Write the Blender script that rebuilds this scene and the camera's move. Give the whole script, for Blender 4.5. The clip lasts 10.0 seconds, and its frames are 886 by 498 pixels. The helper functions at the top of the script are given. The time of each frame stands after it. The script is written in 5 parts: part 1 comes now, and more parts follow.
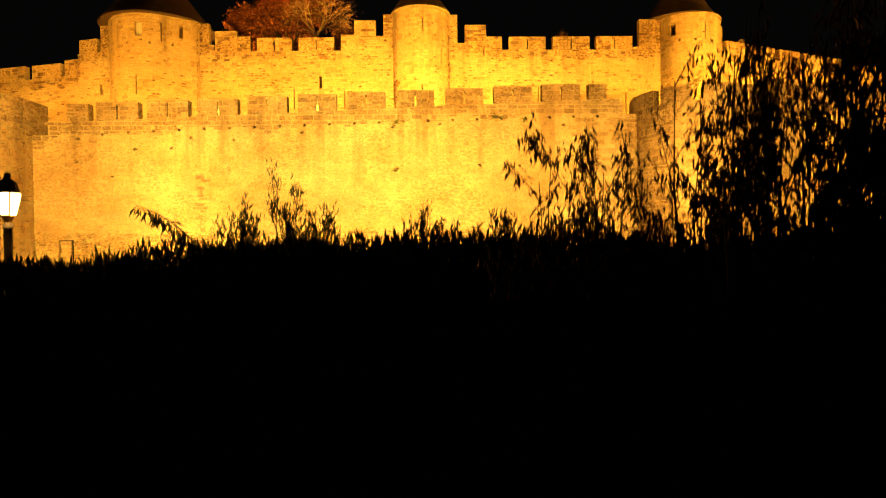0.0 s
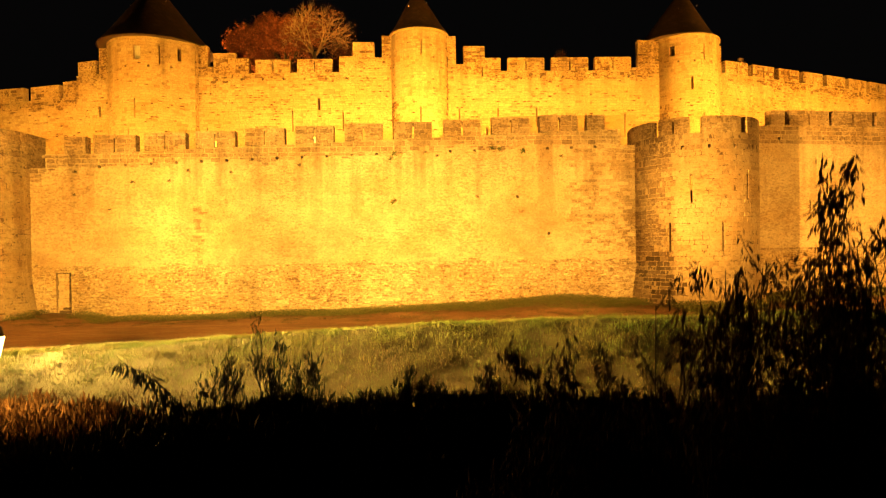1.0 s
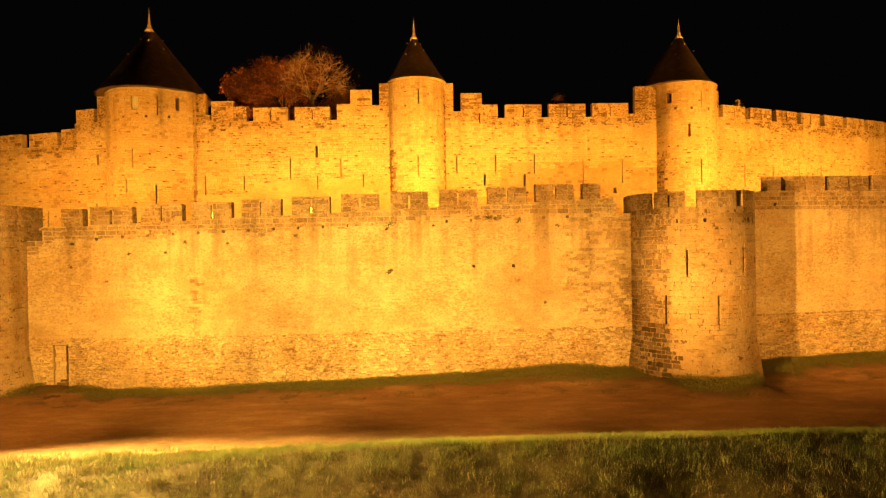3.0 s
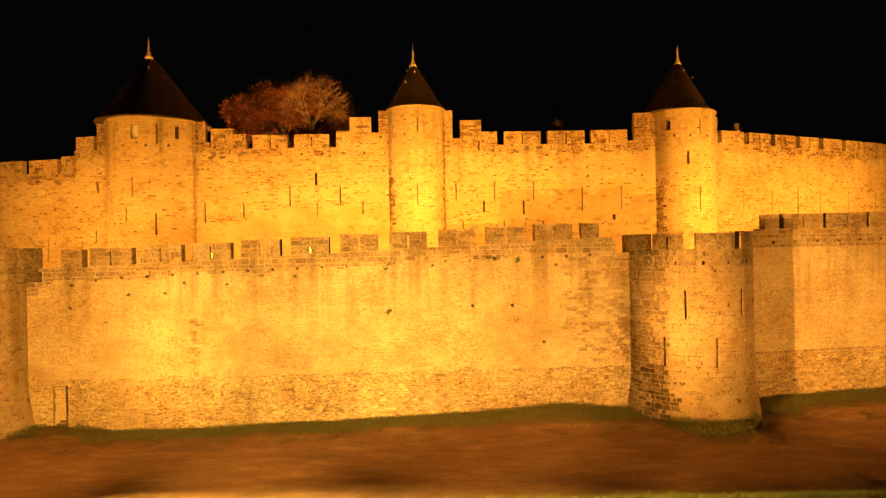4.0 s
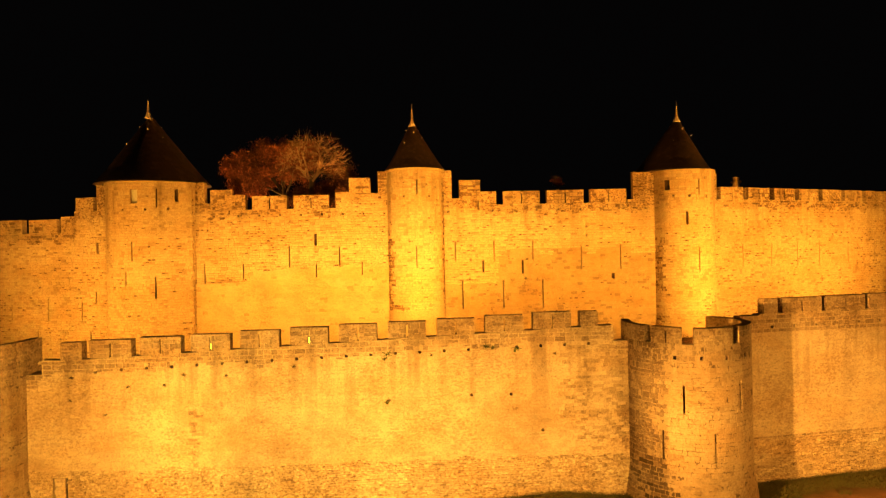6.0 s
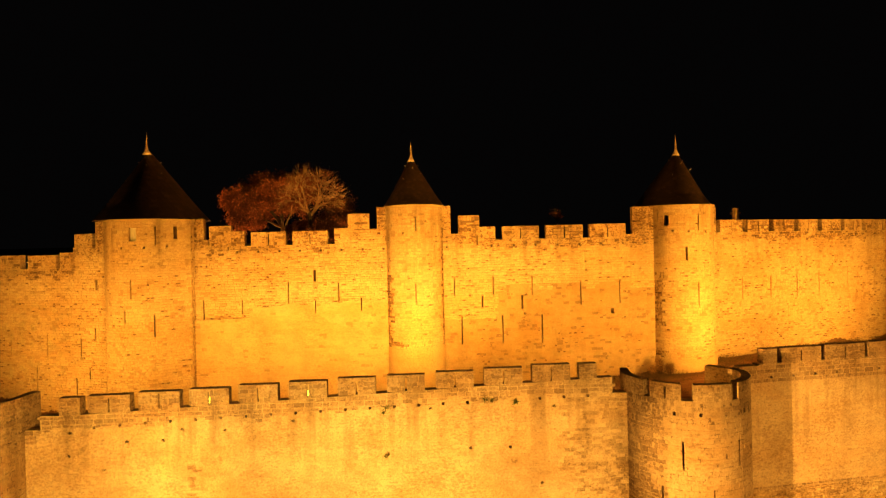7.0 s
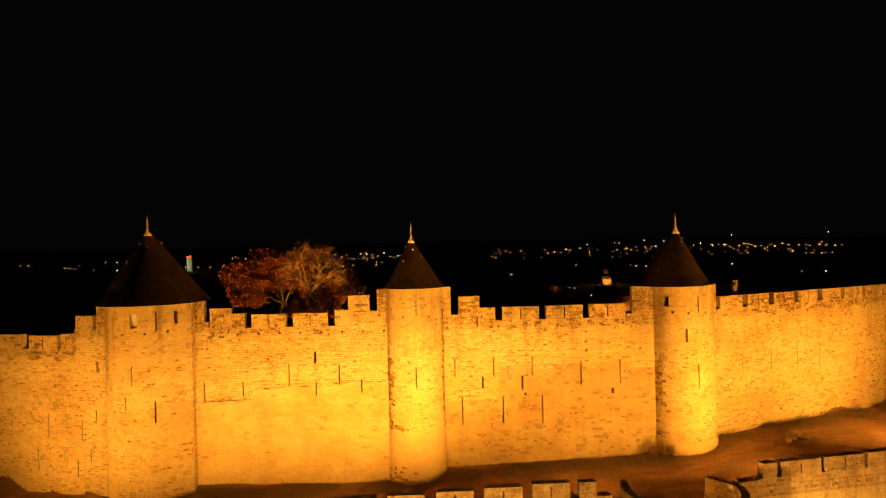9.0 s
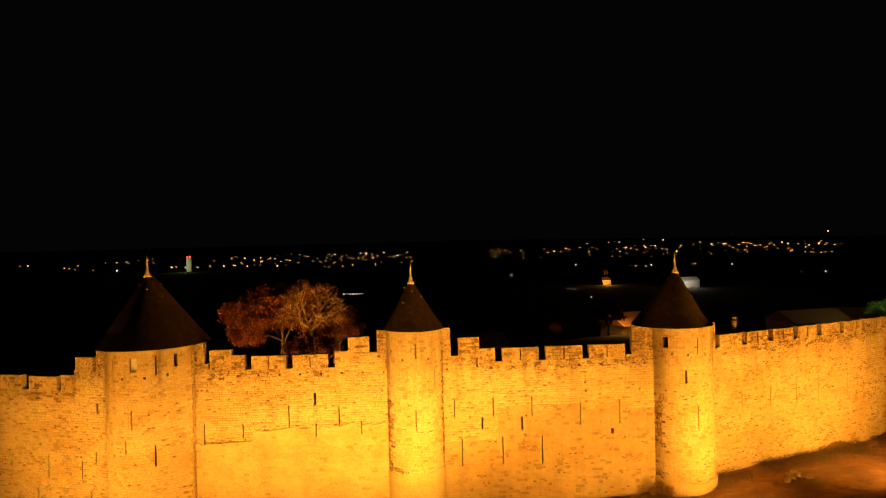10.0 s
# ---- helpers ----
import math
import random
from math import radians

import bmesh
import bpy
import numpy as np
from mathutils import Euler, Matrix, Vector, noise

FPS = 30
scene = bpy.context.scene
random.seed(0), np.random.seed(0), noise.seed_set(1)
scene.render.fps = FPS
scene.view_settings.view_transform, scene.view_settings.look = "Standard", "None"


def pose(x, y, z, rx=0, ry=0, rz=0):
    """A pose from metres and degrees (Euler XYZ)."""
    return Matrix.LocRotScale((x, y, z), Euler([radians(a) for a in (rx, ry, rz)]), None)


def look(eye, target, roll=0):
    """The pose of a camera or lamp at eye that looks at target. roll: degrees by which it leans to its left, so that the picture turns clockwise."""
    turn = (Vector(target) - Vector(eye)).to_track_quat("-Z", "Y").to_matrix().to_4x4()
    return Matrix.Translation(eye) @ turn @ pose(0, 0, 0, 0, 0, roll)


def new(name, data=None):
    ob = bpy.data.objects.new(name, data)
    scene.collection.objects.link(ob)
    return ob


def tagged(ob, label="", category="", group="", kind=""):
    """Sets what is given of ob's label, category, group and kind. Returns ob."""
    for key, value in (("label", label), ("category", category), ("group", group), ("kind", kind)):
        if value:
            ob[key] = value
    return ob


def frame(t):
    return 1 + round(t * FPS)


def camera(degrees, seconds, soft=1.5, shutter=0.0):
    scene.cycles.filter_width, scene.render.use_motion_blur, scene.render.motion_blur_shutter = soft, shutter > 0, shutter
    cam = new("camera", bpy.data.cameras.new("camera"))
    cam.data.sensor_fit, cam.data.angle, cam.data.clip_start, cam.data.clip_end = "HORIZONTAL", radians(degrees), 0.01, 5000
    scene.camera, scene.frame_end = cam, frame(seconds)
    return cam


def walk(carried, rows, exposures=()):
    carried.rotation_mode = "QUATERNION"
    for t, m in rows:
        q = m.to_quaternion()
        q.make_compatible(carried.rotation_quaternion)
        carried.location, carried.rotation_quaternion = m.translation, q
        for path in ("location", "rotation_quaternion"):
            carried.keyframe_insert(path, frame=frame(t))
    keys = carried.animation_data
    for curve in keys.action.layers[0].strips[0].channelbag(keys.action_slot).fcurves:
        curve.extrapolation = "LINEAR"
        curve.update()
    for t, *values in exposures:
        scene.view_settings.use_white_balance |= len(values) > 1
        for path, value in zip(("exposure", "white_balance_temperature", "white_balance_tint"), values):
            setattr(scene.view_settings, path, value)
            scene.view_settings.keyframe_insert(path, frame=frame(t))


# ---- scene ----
cam = camera(73.0, 10.0, soft=1.2, shutter=0.5)
METRES, EYE, TILT, LEAN, TURN = 25.0, 1.5, -0.4, 0.8, 0.0
ROWS = [
    (0.0, 0.0, 0.0, 0.0, 0.0, -0.0, -0.0),
    (0.5, 0.0029, 0.0012, 0.0333, 0.02, 0.05, 0.02),
    (1.0, 0.0067, 0.0022, 0.0662, 0.08, 0.08, 0.07),
    (1.5, 0.0094, 0.0019, 0.0999, 0.1, 0.12, 0.08),
    (2.0, 0.0117, 0.0019, 0.1359, 0.12, 0.15, 0.1),
    (2.5, 0.0144, 0.0012, 0.1742, 0.14, 0.15, 0.15),
    (4.0, 0.0192, -0.0027, 0.2989, 0.15, 0.21, 0.23),
    (4.5, 0.0201, -0.0038, 0.3445, 0.15, 0.22, 0.26),
    (5.0, 0.021, -0.0046, 0.3921, 0.16, 0.2, 0.29),
    (5.5, 0.0225, -0.0053, 0.4403, 0.19, 0.22, 0.32),
    (7.0, 0.0279, -0.004, 0.6062, 0.21, 0.21, 0.49),
    (7.5, 0.0293, -0.0043, 0.6687, 0.21, 0.21, 0.56),
    (8.0, 0.0302, -0.0051, 0.7337, 0.22, 0.25, 0.58),
    (8.5, 0.031, -0.006, 0.7987, 0.24, 0.27, 0.6),
    (9.0, 0.0323, -0.0078, 0.8628, 0.28, 0.35, 0.62),
    (9.5, 0.0325, -0.0086, 0.9317, 0.26, 0.29, 0.63),
    (10.0, 0.0342, -0.0098, 0.9989, 0.25, 0.25, 0.7),
]
walk(cam, [(t, pose(0, 0, EYE, TILT, LEAN, TURN) @ pose(METRES * x, METRES * y, METRES * z, 90 + pitch, roll, yaw)) for t, x, y, z, yaw, pitch, roll in ROWS],
     exposures=[(0.0, 0.40, 6500, -4), (1.0, 0.36, 6500, 1), (2.5, 0.10, 6500, 6), (4.0, -0.04, 6500, 8), (5.5, -0.06, 6500, 9), (7.5, -0.04, 6500, 8), (9.0, -0.02, 6500, 5), (10.0, 0.0, 6500, 4)])

# ---- world and lamps ----
world = bpy.data.worlds.new("night")
scene.world = world
world.use_nodes = True
world.node_tree.nodes["Background"].inputs[0].default_value = (0.5, 0.43, 0.43, 1)
world.node_tree.nodes["Background"].inputs[1].default_value = 0.0027

SODIUM = (1.0, 0.41, 0.055)
SODIUM_DEEP = (1.0, 0.385, 0.036)


def flood(eye, target, watts, degrees=110, blend=0.7, colour=SODIUM, size=0.25):
    """A sodium floodlight, unseen and without a fixture, that looks from eye to target."""
    lamp = bpy.data.lights.new("floodlight", "SPOT")
    lamp.energy, lamp.spot_size, lamp.spot_blend = watts, radians(degrees), blend
    lamp.color, lamp.shadow_soft_size = colour, size
    ob = new("floodlight", lamp)
    ob.matrix_world = look(eye, target)
    return tagged(ob, "unseen sodium floodlight added without a fixture", "floodlight", "floodlights", "structure")


# for the outer wall and bank: unseen, in mid-air, without masts
flood((-30.0, 22.0, 6.6), (-9.0, 19.0, 0.25), 760000, 24, 1.0, (1.0, 0.60, 0.11))
# added fill for the lower slope; no lamp stands here
flood((-22.0, 2.0, 4.2), (-7.0, 15.0, -0.5), 8000, 52, 1.0, (1.0, 0.38, 0.065))
flood((1.5, 9.5, 6.0), (2.6, 32.0, 4.4), 56000, 56, 1.0, (1.0, 0.45, 0.066))
# added to fill a dim gap on the wall near x 9
flood((11.0, 9.5, 5.0), (8.0, 32.0, 4.0), 32000, 46, 1.0, (1.0, 0.44, 0.064))
flood((-8.5, 10.0, 6.0), (-7.4, 32.0, 4.8), 80000, 60, 1.0, (1.0, 0.485, 0.074))
flood((-11.8, 9.2, 5.0), (28.5, 35.2, 5.3), 220000, 27, 0.8, (1.0, 0.43, 0.06))
flood((-11.6, 10.2, 6.0), (-19.5, 31.0, 4.2), 58000, 56, 0.9, (1.0, 0.44, 0.06))
flood((27.0, 16.0, 4.5), (21.5, 34.0, 4.8), 27000, 60, 0.9)
# in the lists between the walls, for the inner wall
flood((-31.0, 36.5, 6.8), (-29.0, 48.0, 13.0), 22000, 120, 0.9, SODIUM_DEEP)
flood((-17.0, 36.0, 7.0), (-19.0, 47.0, 14.0), 16500, 120, 0.9, SODIUM_DEEP)
flood((-8.0, 36.0, 7.2), (-8.5, 48.0, 14.0), 25000, 122, 1.0, SODIUM_DEEP)
flood((0.5, 36.0, 7.6), (-0.8, 47.0, 16.5), 34000, 112, 1.0, SODIUM_DEEP)
flood((11.0, 36.5, 8.0), (9.5, 48.5, 15.5), 20500, 140, 1.0, SODIUM_DEEP)
flood((25.0, 38.5, 9.1), (20.5, 48.0, 15.0), 35000, 138, 1.0, SODIUM_DEEP)
flood((40.0, 43.0, 9.4), (35.0, 55.0, 15.0), 45000, 130, 1.0, SODIUM_DEEP)
# added low light across the open back of the round tower
flood((11.3, 34.9, 8.7), (17.0, 36.0, 7.4), 1500, 130, 0.9, SODIUM_DEEP)
# behind the inner wall, for the trees
flood((-6.5, 50.4, 10.8), (-11.5, 51.5, 22.0), 13000, 80, 0.8, SODIUM_DEEP)
flood((-19.5, 50.4, 10.6), (-15.0, 52.0, 21.5), 19000, 80, 0.8, SODIUM_DEEP)

# ---- materials ----


def material(name):
    m = bpy.data.materials.new(name)
    m.use_nodes = True
    return m, m.node_tree.nodes, m.node_tree.links, m.node_tree.nodes["Principled BSDF"]


def noise_node(nodes, links, scale, detail=4.0, stretch=None, rough=0.55):
    geo = nodes.new("ShaderNodeNewGeometry")
    n = nodes.new("ShaderNodeTexNoise")
    n.inputs["Scale"].default_value, n.inputs["Detail"].default_value = scale, detail
    n.inputs["Roughness"].default_value = rough
    if stretch:
        mp = nodes.new("ShaderNodeMapping")
        mp.inputs["Scale"].default_value = stretch
        links.new(geo.outputs["Position"], mp.inputs[0])
        links.new(mp.outputs[0], n.inputs["Vector"])
    else:
        links.new(geo.outputs["Position"], n.inputs["Vector"])
    return n.outputs["Fac"]


def ramp(nodes, links, fac, stops):
    r = nodes.new("ShaderNodeValToRGB")
    e = r.color_ramp.elements
    while len(e) < len(stops):
        e.new(0.5)
    for k, (p, c) in zip(e, stops):
        k.position, k.color = p, (*c, 1)
    links.new(fac, r.inputs[0])
    return r.outputs[0]


def mix(nodes, links, kind, fac, a, b):
    n = nodes.new("ShaderNodeMix")
    n.data_type, n.blend_type = "RGBA", kind
    for value, socket in ((fac, n.inputs["Factor"]), (a, n.inputs["A"]), (b, n.inputs["B"])):
        if isinstance(value, bpy.types.NodeSocket):
            links.new(value, socket)
        elif isinstance(value, tuple):
            socket.default_value = (*value, 1)
        else:
            socket.default_value = value
    return n.outputs["Result"]


def piece_random(nodes, links):
    """A value of its own for every piece, joined or single."""
    geo, info, add, fr = (nodes.new(k) for k in ("ShaderNodeNewGeometry", "ShaderNodeObjectInfo", "ShaderNodeMath", "ShaderNodeMath"))
    fr.operation = "FRACT"
    links.new(geo.outputs["Random Per Island"], add.inputs[0])
    links.new(info.outputs["Random"], add.inputs[1])
    links.new(add.outputs[0], fr.inputs[0])
    return fr.outputs[0]


def bump(nodes, links, bsdf, height, strength, distance):
    b = nodes.new("ShaderNodeBump")
    b.inputs["Strength"].default_value, b.inputs["Distance"].default_value = strength, distance
    links.new(height, b.inputs["Height"])
    links.new(b.outputs[0], bsdf.inputs["Normal"])


def stone_material(name, dark, mid, light, stain=0.5, spread=1.0, worn=0.4, pits=0.8, joint=0.0, grit=0.85, odd=0.0, run=None, warm=0.5):
    """odd: the share of dark stones, which come in clusters. run: the heights between which streaks set in."""
    m, nodes, links, bsdf = material(name)
    pick = piece_random(nodes, links)
    if odd:
        near = nodes.new("ShaderNodeMath")
        near.operation = "MULTIPLY_ADD"
        links.new(noise_node(nodes, links, 0.55, 4, rough=0.7), near.inputs[0])
        near.inputs[1].default_value = -0.75
        links.new(pick, near.inputs[2])
        lift = nodes.new("ShaderNodeMath")
        links.new(near.outputs[0], lift.inputs[0])
        lift.inputs[1].default_value = 0.375
        per = ramp(nodes, links, lift.outputs[0], ((odd * 0.4, dark), (odd, tuple((p + q) / 2 for p, q in zip(dark, mid))), (odd + 0.03, mid), (1.0, light)))
    else:
        per = ramp(nodes, links, pick, ((0.0, dark), (0.3, mid), (0.7, mid), (1.0, light)))
    patch = ramp(nodes, links, noise_node(nodes, links, 0.42, 7, rough=0.65), ((0.3, (0.62, 0.57, 0.50)), (0.5, (0.95, 0.93, 0.90)), (0.66, (1.12, 1.12, 1.12))))
    c = mix(nodes, links, "MULTIPLY", spread, per, patch)
    tint = ramp(nodes, links, noise_node(nodes, links, 0.5, 6, (0.6, 0.6, 1.5), 0.6), ((0.4, (0.92, 0.76, 0.56)), (0.56, (1.0, 1.0, 1.0))))
    c = mix(nodes, links, "MULTIPLY", warm, c, tint)
    grain = ramp(nodes, links, noise_node(nodes, links, 8.0, 5, (1.0, 1.0, 1.5), 0.85), ((0.34, (0.45, 0.40, 0.34)), (0.5, (0.98, 0.97, 0.95)), (0.66, (1.25, 1.25, 1.25))))
    c = mix(nodes, links, "MULTIPLY", grit, c, grain)
    if joint:
        open_joint = ramp(nodes, links, noise_node(nodes, links, 2.6, 3, rough=0.7), ((0.40, (0.2, 0.14, 0.085)), (0.47, (0.97, 0.96, 0.94))))
        c = mix(nodes, links, "MULTIPLY", joint, c, open_joint)
    where = nodes.new("ShaderNodeMath")
    where.operation = "MULTIPLY_ADD"
    links.new(noise_node(nodes, links, 0.33, 4), where.inputs[0])
    where.inputs[1].default_value = 0.55
    links.new(noise_node(nodes, links, 5.5, 3, (1.0, 1.0, 1.9), 0.6), where.inputs[2])
    pit = ramp(nodes, links, where.outputs[0], ((worn + 0.15, (0.36, 0.25, 0.13)), (worn + 0.25, (1.0, 1.0, 1.0))))
    c = mix(nodes, links, "MULTIPLY", pits, c, pit)
    streak = ramp(nodes, links, noise_node(nodes, links, 1.0, 4, (0.85, 0.85, 0.07)), ((0.36, (0.42, 0.37, 0.31)), (0.5, (1.0, 1.0, 1.0))))
    if run:
        high = nodes.new("ShaderNodeMapRange")
        split = nodes.new("ShaderNodeSeparateXYZ")
        links.new(nodes.new("ShaderNodeNewGeometry").outputs["Position"], split.inputs[0])
        links.new(split.outputs[2], high.inputs[0])
        for k, value in zip((1, 2, 3, 4), (run[0], run[1], 0.0, stain)):
            high.inputs[k].default_value = value
        stain = high.outputs[0]
    c = mix(nodes, links, "MULTIPLY", stain, c, streak)
    links.new(c, bsdf.inputs["Base Color"])
    bsdf.inputs["Roughness"].default_value = 0.92
    bsdf.inputs["Specular IOR Level"].default_value = 0.2
    bump(nodes, links, bsdf, noise_node(nodes, links, 9.0, 7, rough=0.75), 0.7, 0.03)
    return m


def plain_material(name, a, b, scale, rough=0.8, metal=0.0, relief=0.3, depth=0.01, stretch=None):
    m, nodes, links, bsdf = material(name)
    c = ramp(nodes, links, noise_node(nodes, links, scale, 5, stretch), ((0.32, a), (0.68, b)))
    links.new(c, bsdf.inputs["Base Color"])
    bsdf.inputs["Roughness"].default_value, bsdf.inputs["Metallic"].default_value = rough, metal
    if relief:
        bump(nodes, links, bsdf, noise_node(nodes, links, scale * 4, 5), relief, depth)
    return m


def piece_material(name, stops, rough=0.7, sheen=0.2):
    m, nodes, links, bsdf = material(name)
    links.new(ramp(nodes, links, piece_random(nodes, links), stops), bsdf.inputs["Base Color"])
    bsdf.inputs["Roughness"].default_value = rough
    bsdf.inputs["Specular IOR Level"].default_value = sheen
    return m


def glow(name, colour, strength):
    m, nodes, links, bsdf = material(name)
    bsdf.inputs["Base Color"].default_value = (*colour, 1)
    bsdf.inputs["Emission Color"].default_value = (*colour, 1)
    bsdf.inputs["Emission Strength"].default_value = strength
    return m


STONE_OUTER = stone_material("pale sandstone", (0.33, 0.27, 0.19), (0.37, 0.31, 0.22), (0.40, 0.337, 0.242), 0.65, 0.75, 0.47, 0.4, 0.0, 0.6, 0.0, (3.6, 7.6), 0.45)
STONE_TOWER = stone_material("pale tower sandstone", (0.225, 0.172, 0.114), (0.27, 0.212, 0.142), (0.31, 0.25, 0.172), 0.4, 0.6, 0.48, 0.4, 0.0, 0.5, 0.06)
STONE_RUBBLE = stone_material("rough rubble sandstone", (0.24, 0.185, 0.12), (0.37, 0.31, 0.215), (0.50, 0.43, 0.31), 0.3, 0.7, 0.52, 0.6, 0.0, 0.9)
STONE_PARAPET = stone_material("weathered grey brown sandstone", (0.18, 0.138, 0.094), (0.25, 0.198, 0.138), (0.315, 0.255, 0.182), 0.4, 0.8, 0.5, 0.5, 0.0, 0.7)
# its dark colour carries the shadow inside eroded stones
STONE_WEAR_SHADE = stone_material("dark sandstone for wear and hollow shade", (0.085, 0.053, 0.027), (0.14, 0.093, 0.05), (0.20, 0.142, 0.08), 0.2, 0.4)
STONE_ERODED_SHADE = stone_material("brown sandstone for erosion and a shadow line", (0.10, 0.063, 0.034), (0.19, 0.133, 0.077), (0.29, 0.222, 0.138), 0.2, 0.8, 0.5, 0.7, 0.0, 0.9)
STONE_CORNER = stone_material("dull brownish sandstone", (0.25, 0.198, 0.135), (0.285, 0.231, 0.16), (0.335, 0.277, 0.196), 0.5, 0.8, 0.5, 0.5, 0.0, 0.7)
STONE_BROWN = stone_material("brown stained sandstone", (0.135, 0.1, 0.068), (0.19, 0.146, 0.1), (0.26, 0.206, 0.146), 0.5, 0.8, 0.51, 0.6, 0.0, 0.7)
STONE_INNER = stone_material("yellow sandstone", (0.26, 0.197, 0.12), (0.325, 0.26, 0.166), (0.37, 0.302, 0.198), 0.6, 0.4, 0.44, 0.3, 0.0, 0.5, 0.1, (13.2, 17.0))
STONE_INNER_SHADED = stone_material("shaded orange brown sandstone", (0.185, 0.136, 0.077), (0.242, 0.183, 0.105), (0.277, 0.212, 0.126), 0.15, 0.35, 0.44, 0.25, 0.0, 0.4, 0.1)
STONE_INNER_SMOOTH = stone_material("smooth yellow sandstone", (0.25, 0.19, 0.11), (0.32, 0.25, 0.152), (0.355, 0.28, 0.176), 0.1, 0.6, 0.44, 0.25, 0.0, 0.35, 0.03)
STONE_INNER_TOP = stone_material("speckled weathered sandstone", (0.14, 0.098, 0.056), (0.265, 0.205, 0.129), (0.335, 0.27, 0.177), 0.55, 0.7, 0.5, 0.8, 0.0, 1.0, 0.18)
STONE_DARK = stone_material("blackened sandstone", (0.05, 0.037, 0.025), (0.095, 0.07, 0.047), (0.20, 0.153, 0.105), 0.3)
MORTAR = stone_material("lime mortar", *[(0.35, 0.292, 0.205)] * 3, 0.65, 0.75, 0.47, 0.4, 0.0, 0.6, 0.0, (3.6, 7.6), 0.45)
MORTAR_TOWER = stone_material("cracked lime mortar", *[(0.29, 0.236, 0.165)] * 3, 0.4, 0.6, 0.48, 0.4, 0.8, 0.5)
MORTAR_INNER = stone_material("sandy inner mortar", *[(0.285, 0.22, 0.137)] * 3, 0.15, 0.3, 0.44, 0.25, 0.3, 0.4)
MORTAR_PARAPET = stone_material("pale pointing mortar", *[(0.33, 0.272, 0.196)] * 3, 0.3, 0.8, 0.5, 0.5, 0.6, 0.7)
SLATE = None
EARTH = None
GRASS = None
WEED = piece_material("foot weeds", ((0.0, (0.05, 0.048, 0.017)), (0.5, (0.075, 0.09, 0.026)), (1.0, (0.14, 0.12, 0.045))))
WEED_DRY = piece_material("dry brown weeds", ((0.0, (0.05, 0.035, 0.016)), (0.6, (0.085, 0.058, 0.026)), (1.0, (0.12, 0.085, 0.04))))
GRASS_DRY = piece_material("dry slope grass", ((0.0, (0.07, 0.034, 0.018)), (0.6, (0.115, 0.066, 0.034)), (1.0, (0.17, 0.12, 0.055))))
LEAF_DARK = piece_material("dark shrub leaves", ((0.0, (0.018, 0.024, 0.010)), (0.8, (0.04, 0.05, 0.02)), (1.0, (0.09, 0.08, 0.035))), 0.6)
LEAF_TWIG = piece_material("dull brown shrub leaves", ((0.0, (0.03, 0.02, 0.01)), (0.7, (0.07, 0.042, 0.02)), (1.0, (0.13, 0.075, 0.035))), 0.7)
LEAF_DRY = piece_material("dry shrub leaves", ((0.0, (0.10, 0.06, 0.025)), (0.6, (0.2, 0.12, 0.05)), (1.0, (0.32, 0.2, 0.09))), 0.7)
LEAF_GREEN = piece_material("green tree leaves", ((0.0, (0.04, 0.07, 0.015)), (0.6, (0.08, 0.13, 0.03)), (1.0, (0.12, 0.17, 0.05))))
LEAF_BROWN = piece_material("brown autumn leaves", ((0.0, (0.10, 0.032, 0.02)), (0.5, (0.155, 0.05, 0.031)), (1.0, (0.21, 0.075, 0.046))), 0.8, 0.1)
LEAF_RED = piece_material("dull red leaves", ((0.0, (0.05, 0.014, 0.010)), (0.5, (0.085, 0.024, 0.016)), (1.0, (0.12, 0.04, 0.024))), 0.75)
BARK_DARK = plain_material("dark bark for wood and shaded trunks", (0.03, 0.02, 0.014), (0.06, 0.042, 0.028), 6.0, 0.9, 0, 0.5, 0.01)
BARK_PALE = plain_material("pale bare bark", (0.17, 0.108, 0.068), (0.27, 0.18, 0.115), 6.0, 0.9, 0, 0.4, 0.01)
IRON = plain_material("black painted iron", (0.02, 0.018, 0.016), (0.04, 0.036, 0.03), 20.0, 0.5, 0.3, 0.2, 0.002)
LEAD = plain_material("weathered zinc finial", (0.35, 0.31, 0.26), (0.5, 0.45, 0.38), 8.0, 0.55, 0.3, 0.1, 0.003)
SHUTTER = plain_material("pale grey painted boards", (0.3, 0.3, 0.29), (0.42, 0.42, 0.4), 5.0, 0.8, 0, 0.3, 0.004, (6, 6, 0.5))
DARK_BACKING = plain_material("dark backing for unlit openings", (0.02, 0.014, 0.009), (0.05, 0.035, 0.022), 12.0, 0.8, 0, 0.4, 0.006, (6, 6, 0.6))
PLASTER = plain_material("dull house plaster", (0.22, 0.18, 0.14), (0.34, 0.29, 0.23), 0.6, 0.9)
WHITE_WALL = plain_material("white lime plaster", (0.6, 0.58, 0.55), (0.75, 0.73, 0.7), 0.6, 0.9)
ROOF_TILE = plain_material("old clay roof tiles", (0.14, 0.065, 0.04), (0.26, 0.13, 0.08), 1.6, 0.9, 0, 0.6, 0.05, (1, 6, 1))
LANTERN_BRASS = plain_material("dull brass", (0.3, 0.2, 0.07), (0.42, 0.3, 0.11), 9.0, 0.45, 0.6, 0.1, 0.002)
LANTERN_GLASS = glow("lit lantern glass", (1.0, 0.62, 0.2), 14.0)
SLIT_GLOW = glow("lit floodlight glass", (0.85, 1.0, 0.12), 3.0)
LAMP_WHITE = glow("far white lamp", (1.0, 0.8, 0.55), 4.2)
LAMP_ORANGE = glow("far sodium lamp", (1.0, 0.42, 0.1), 5.2)
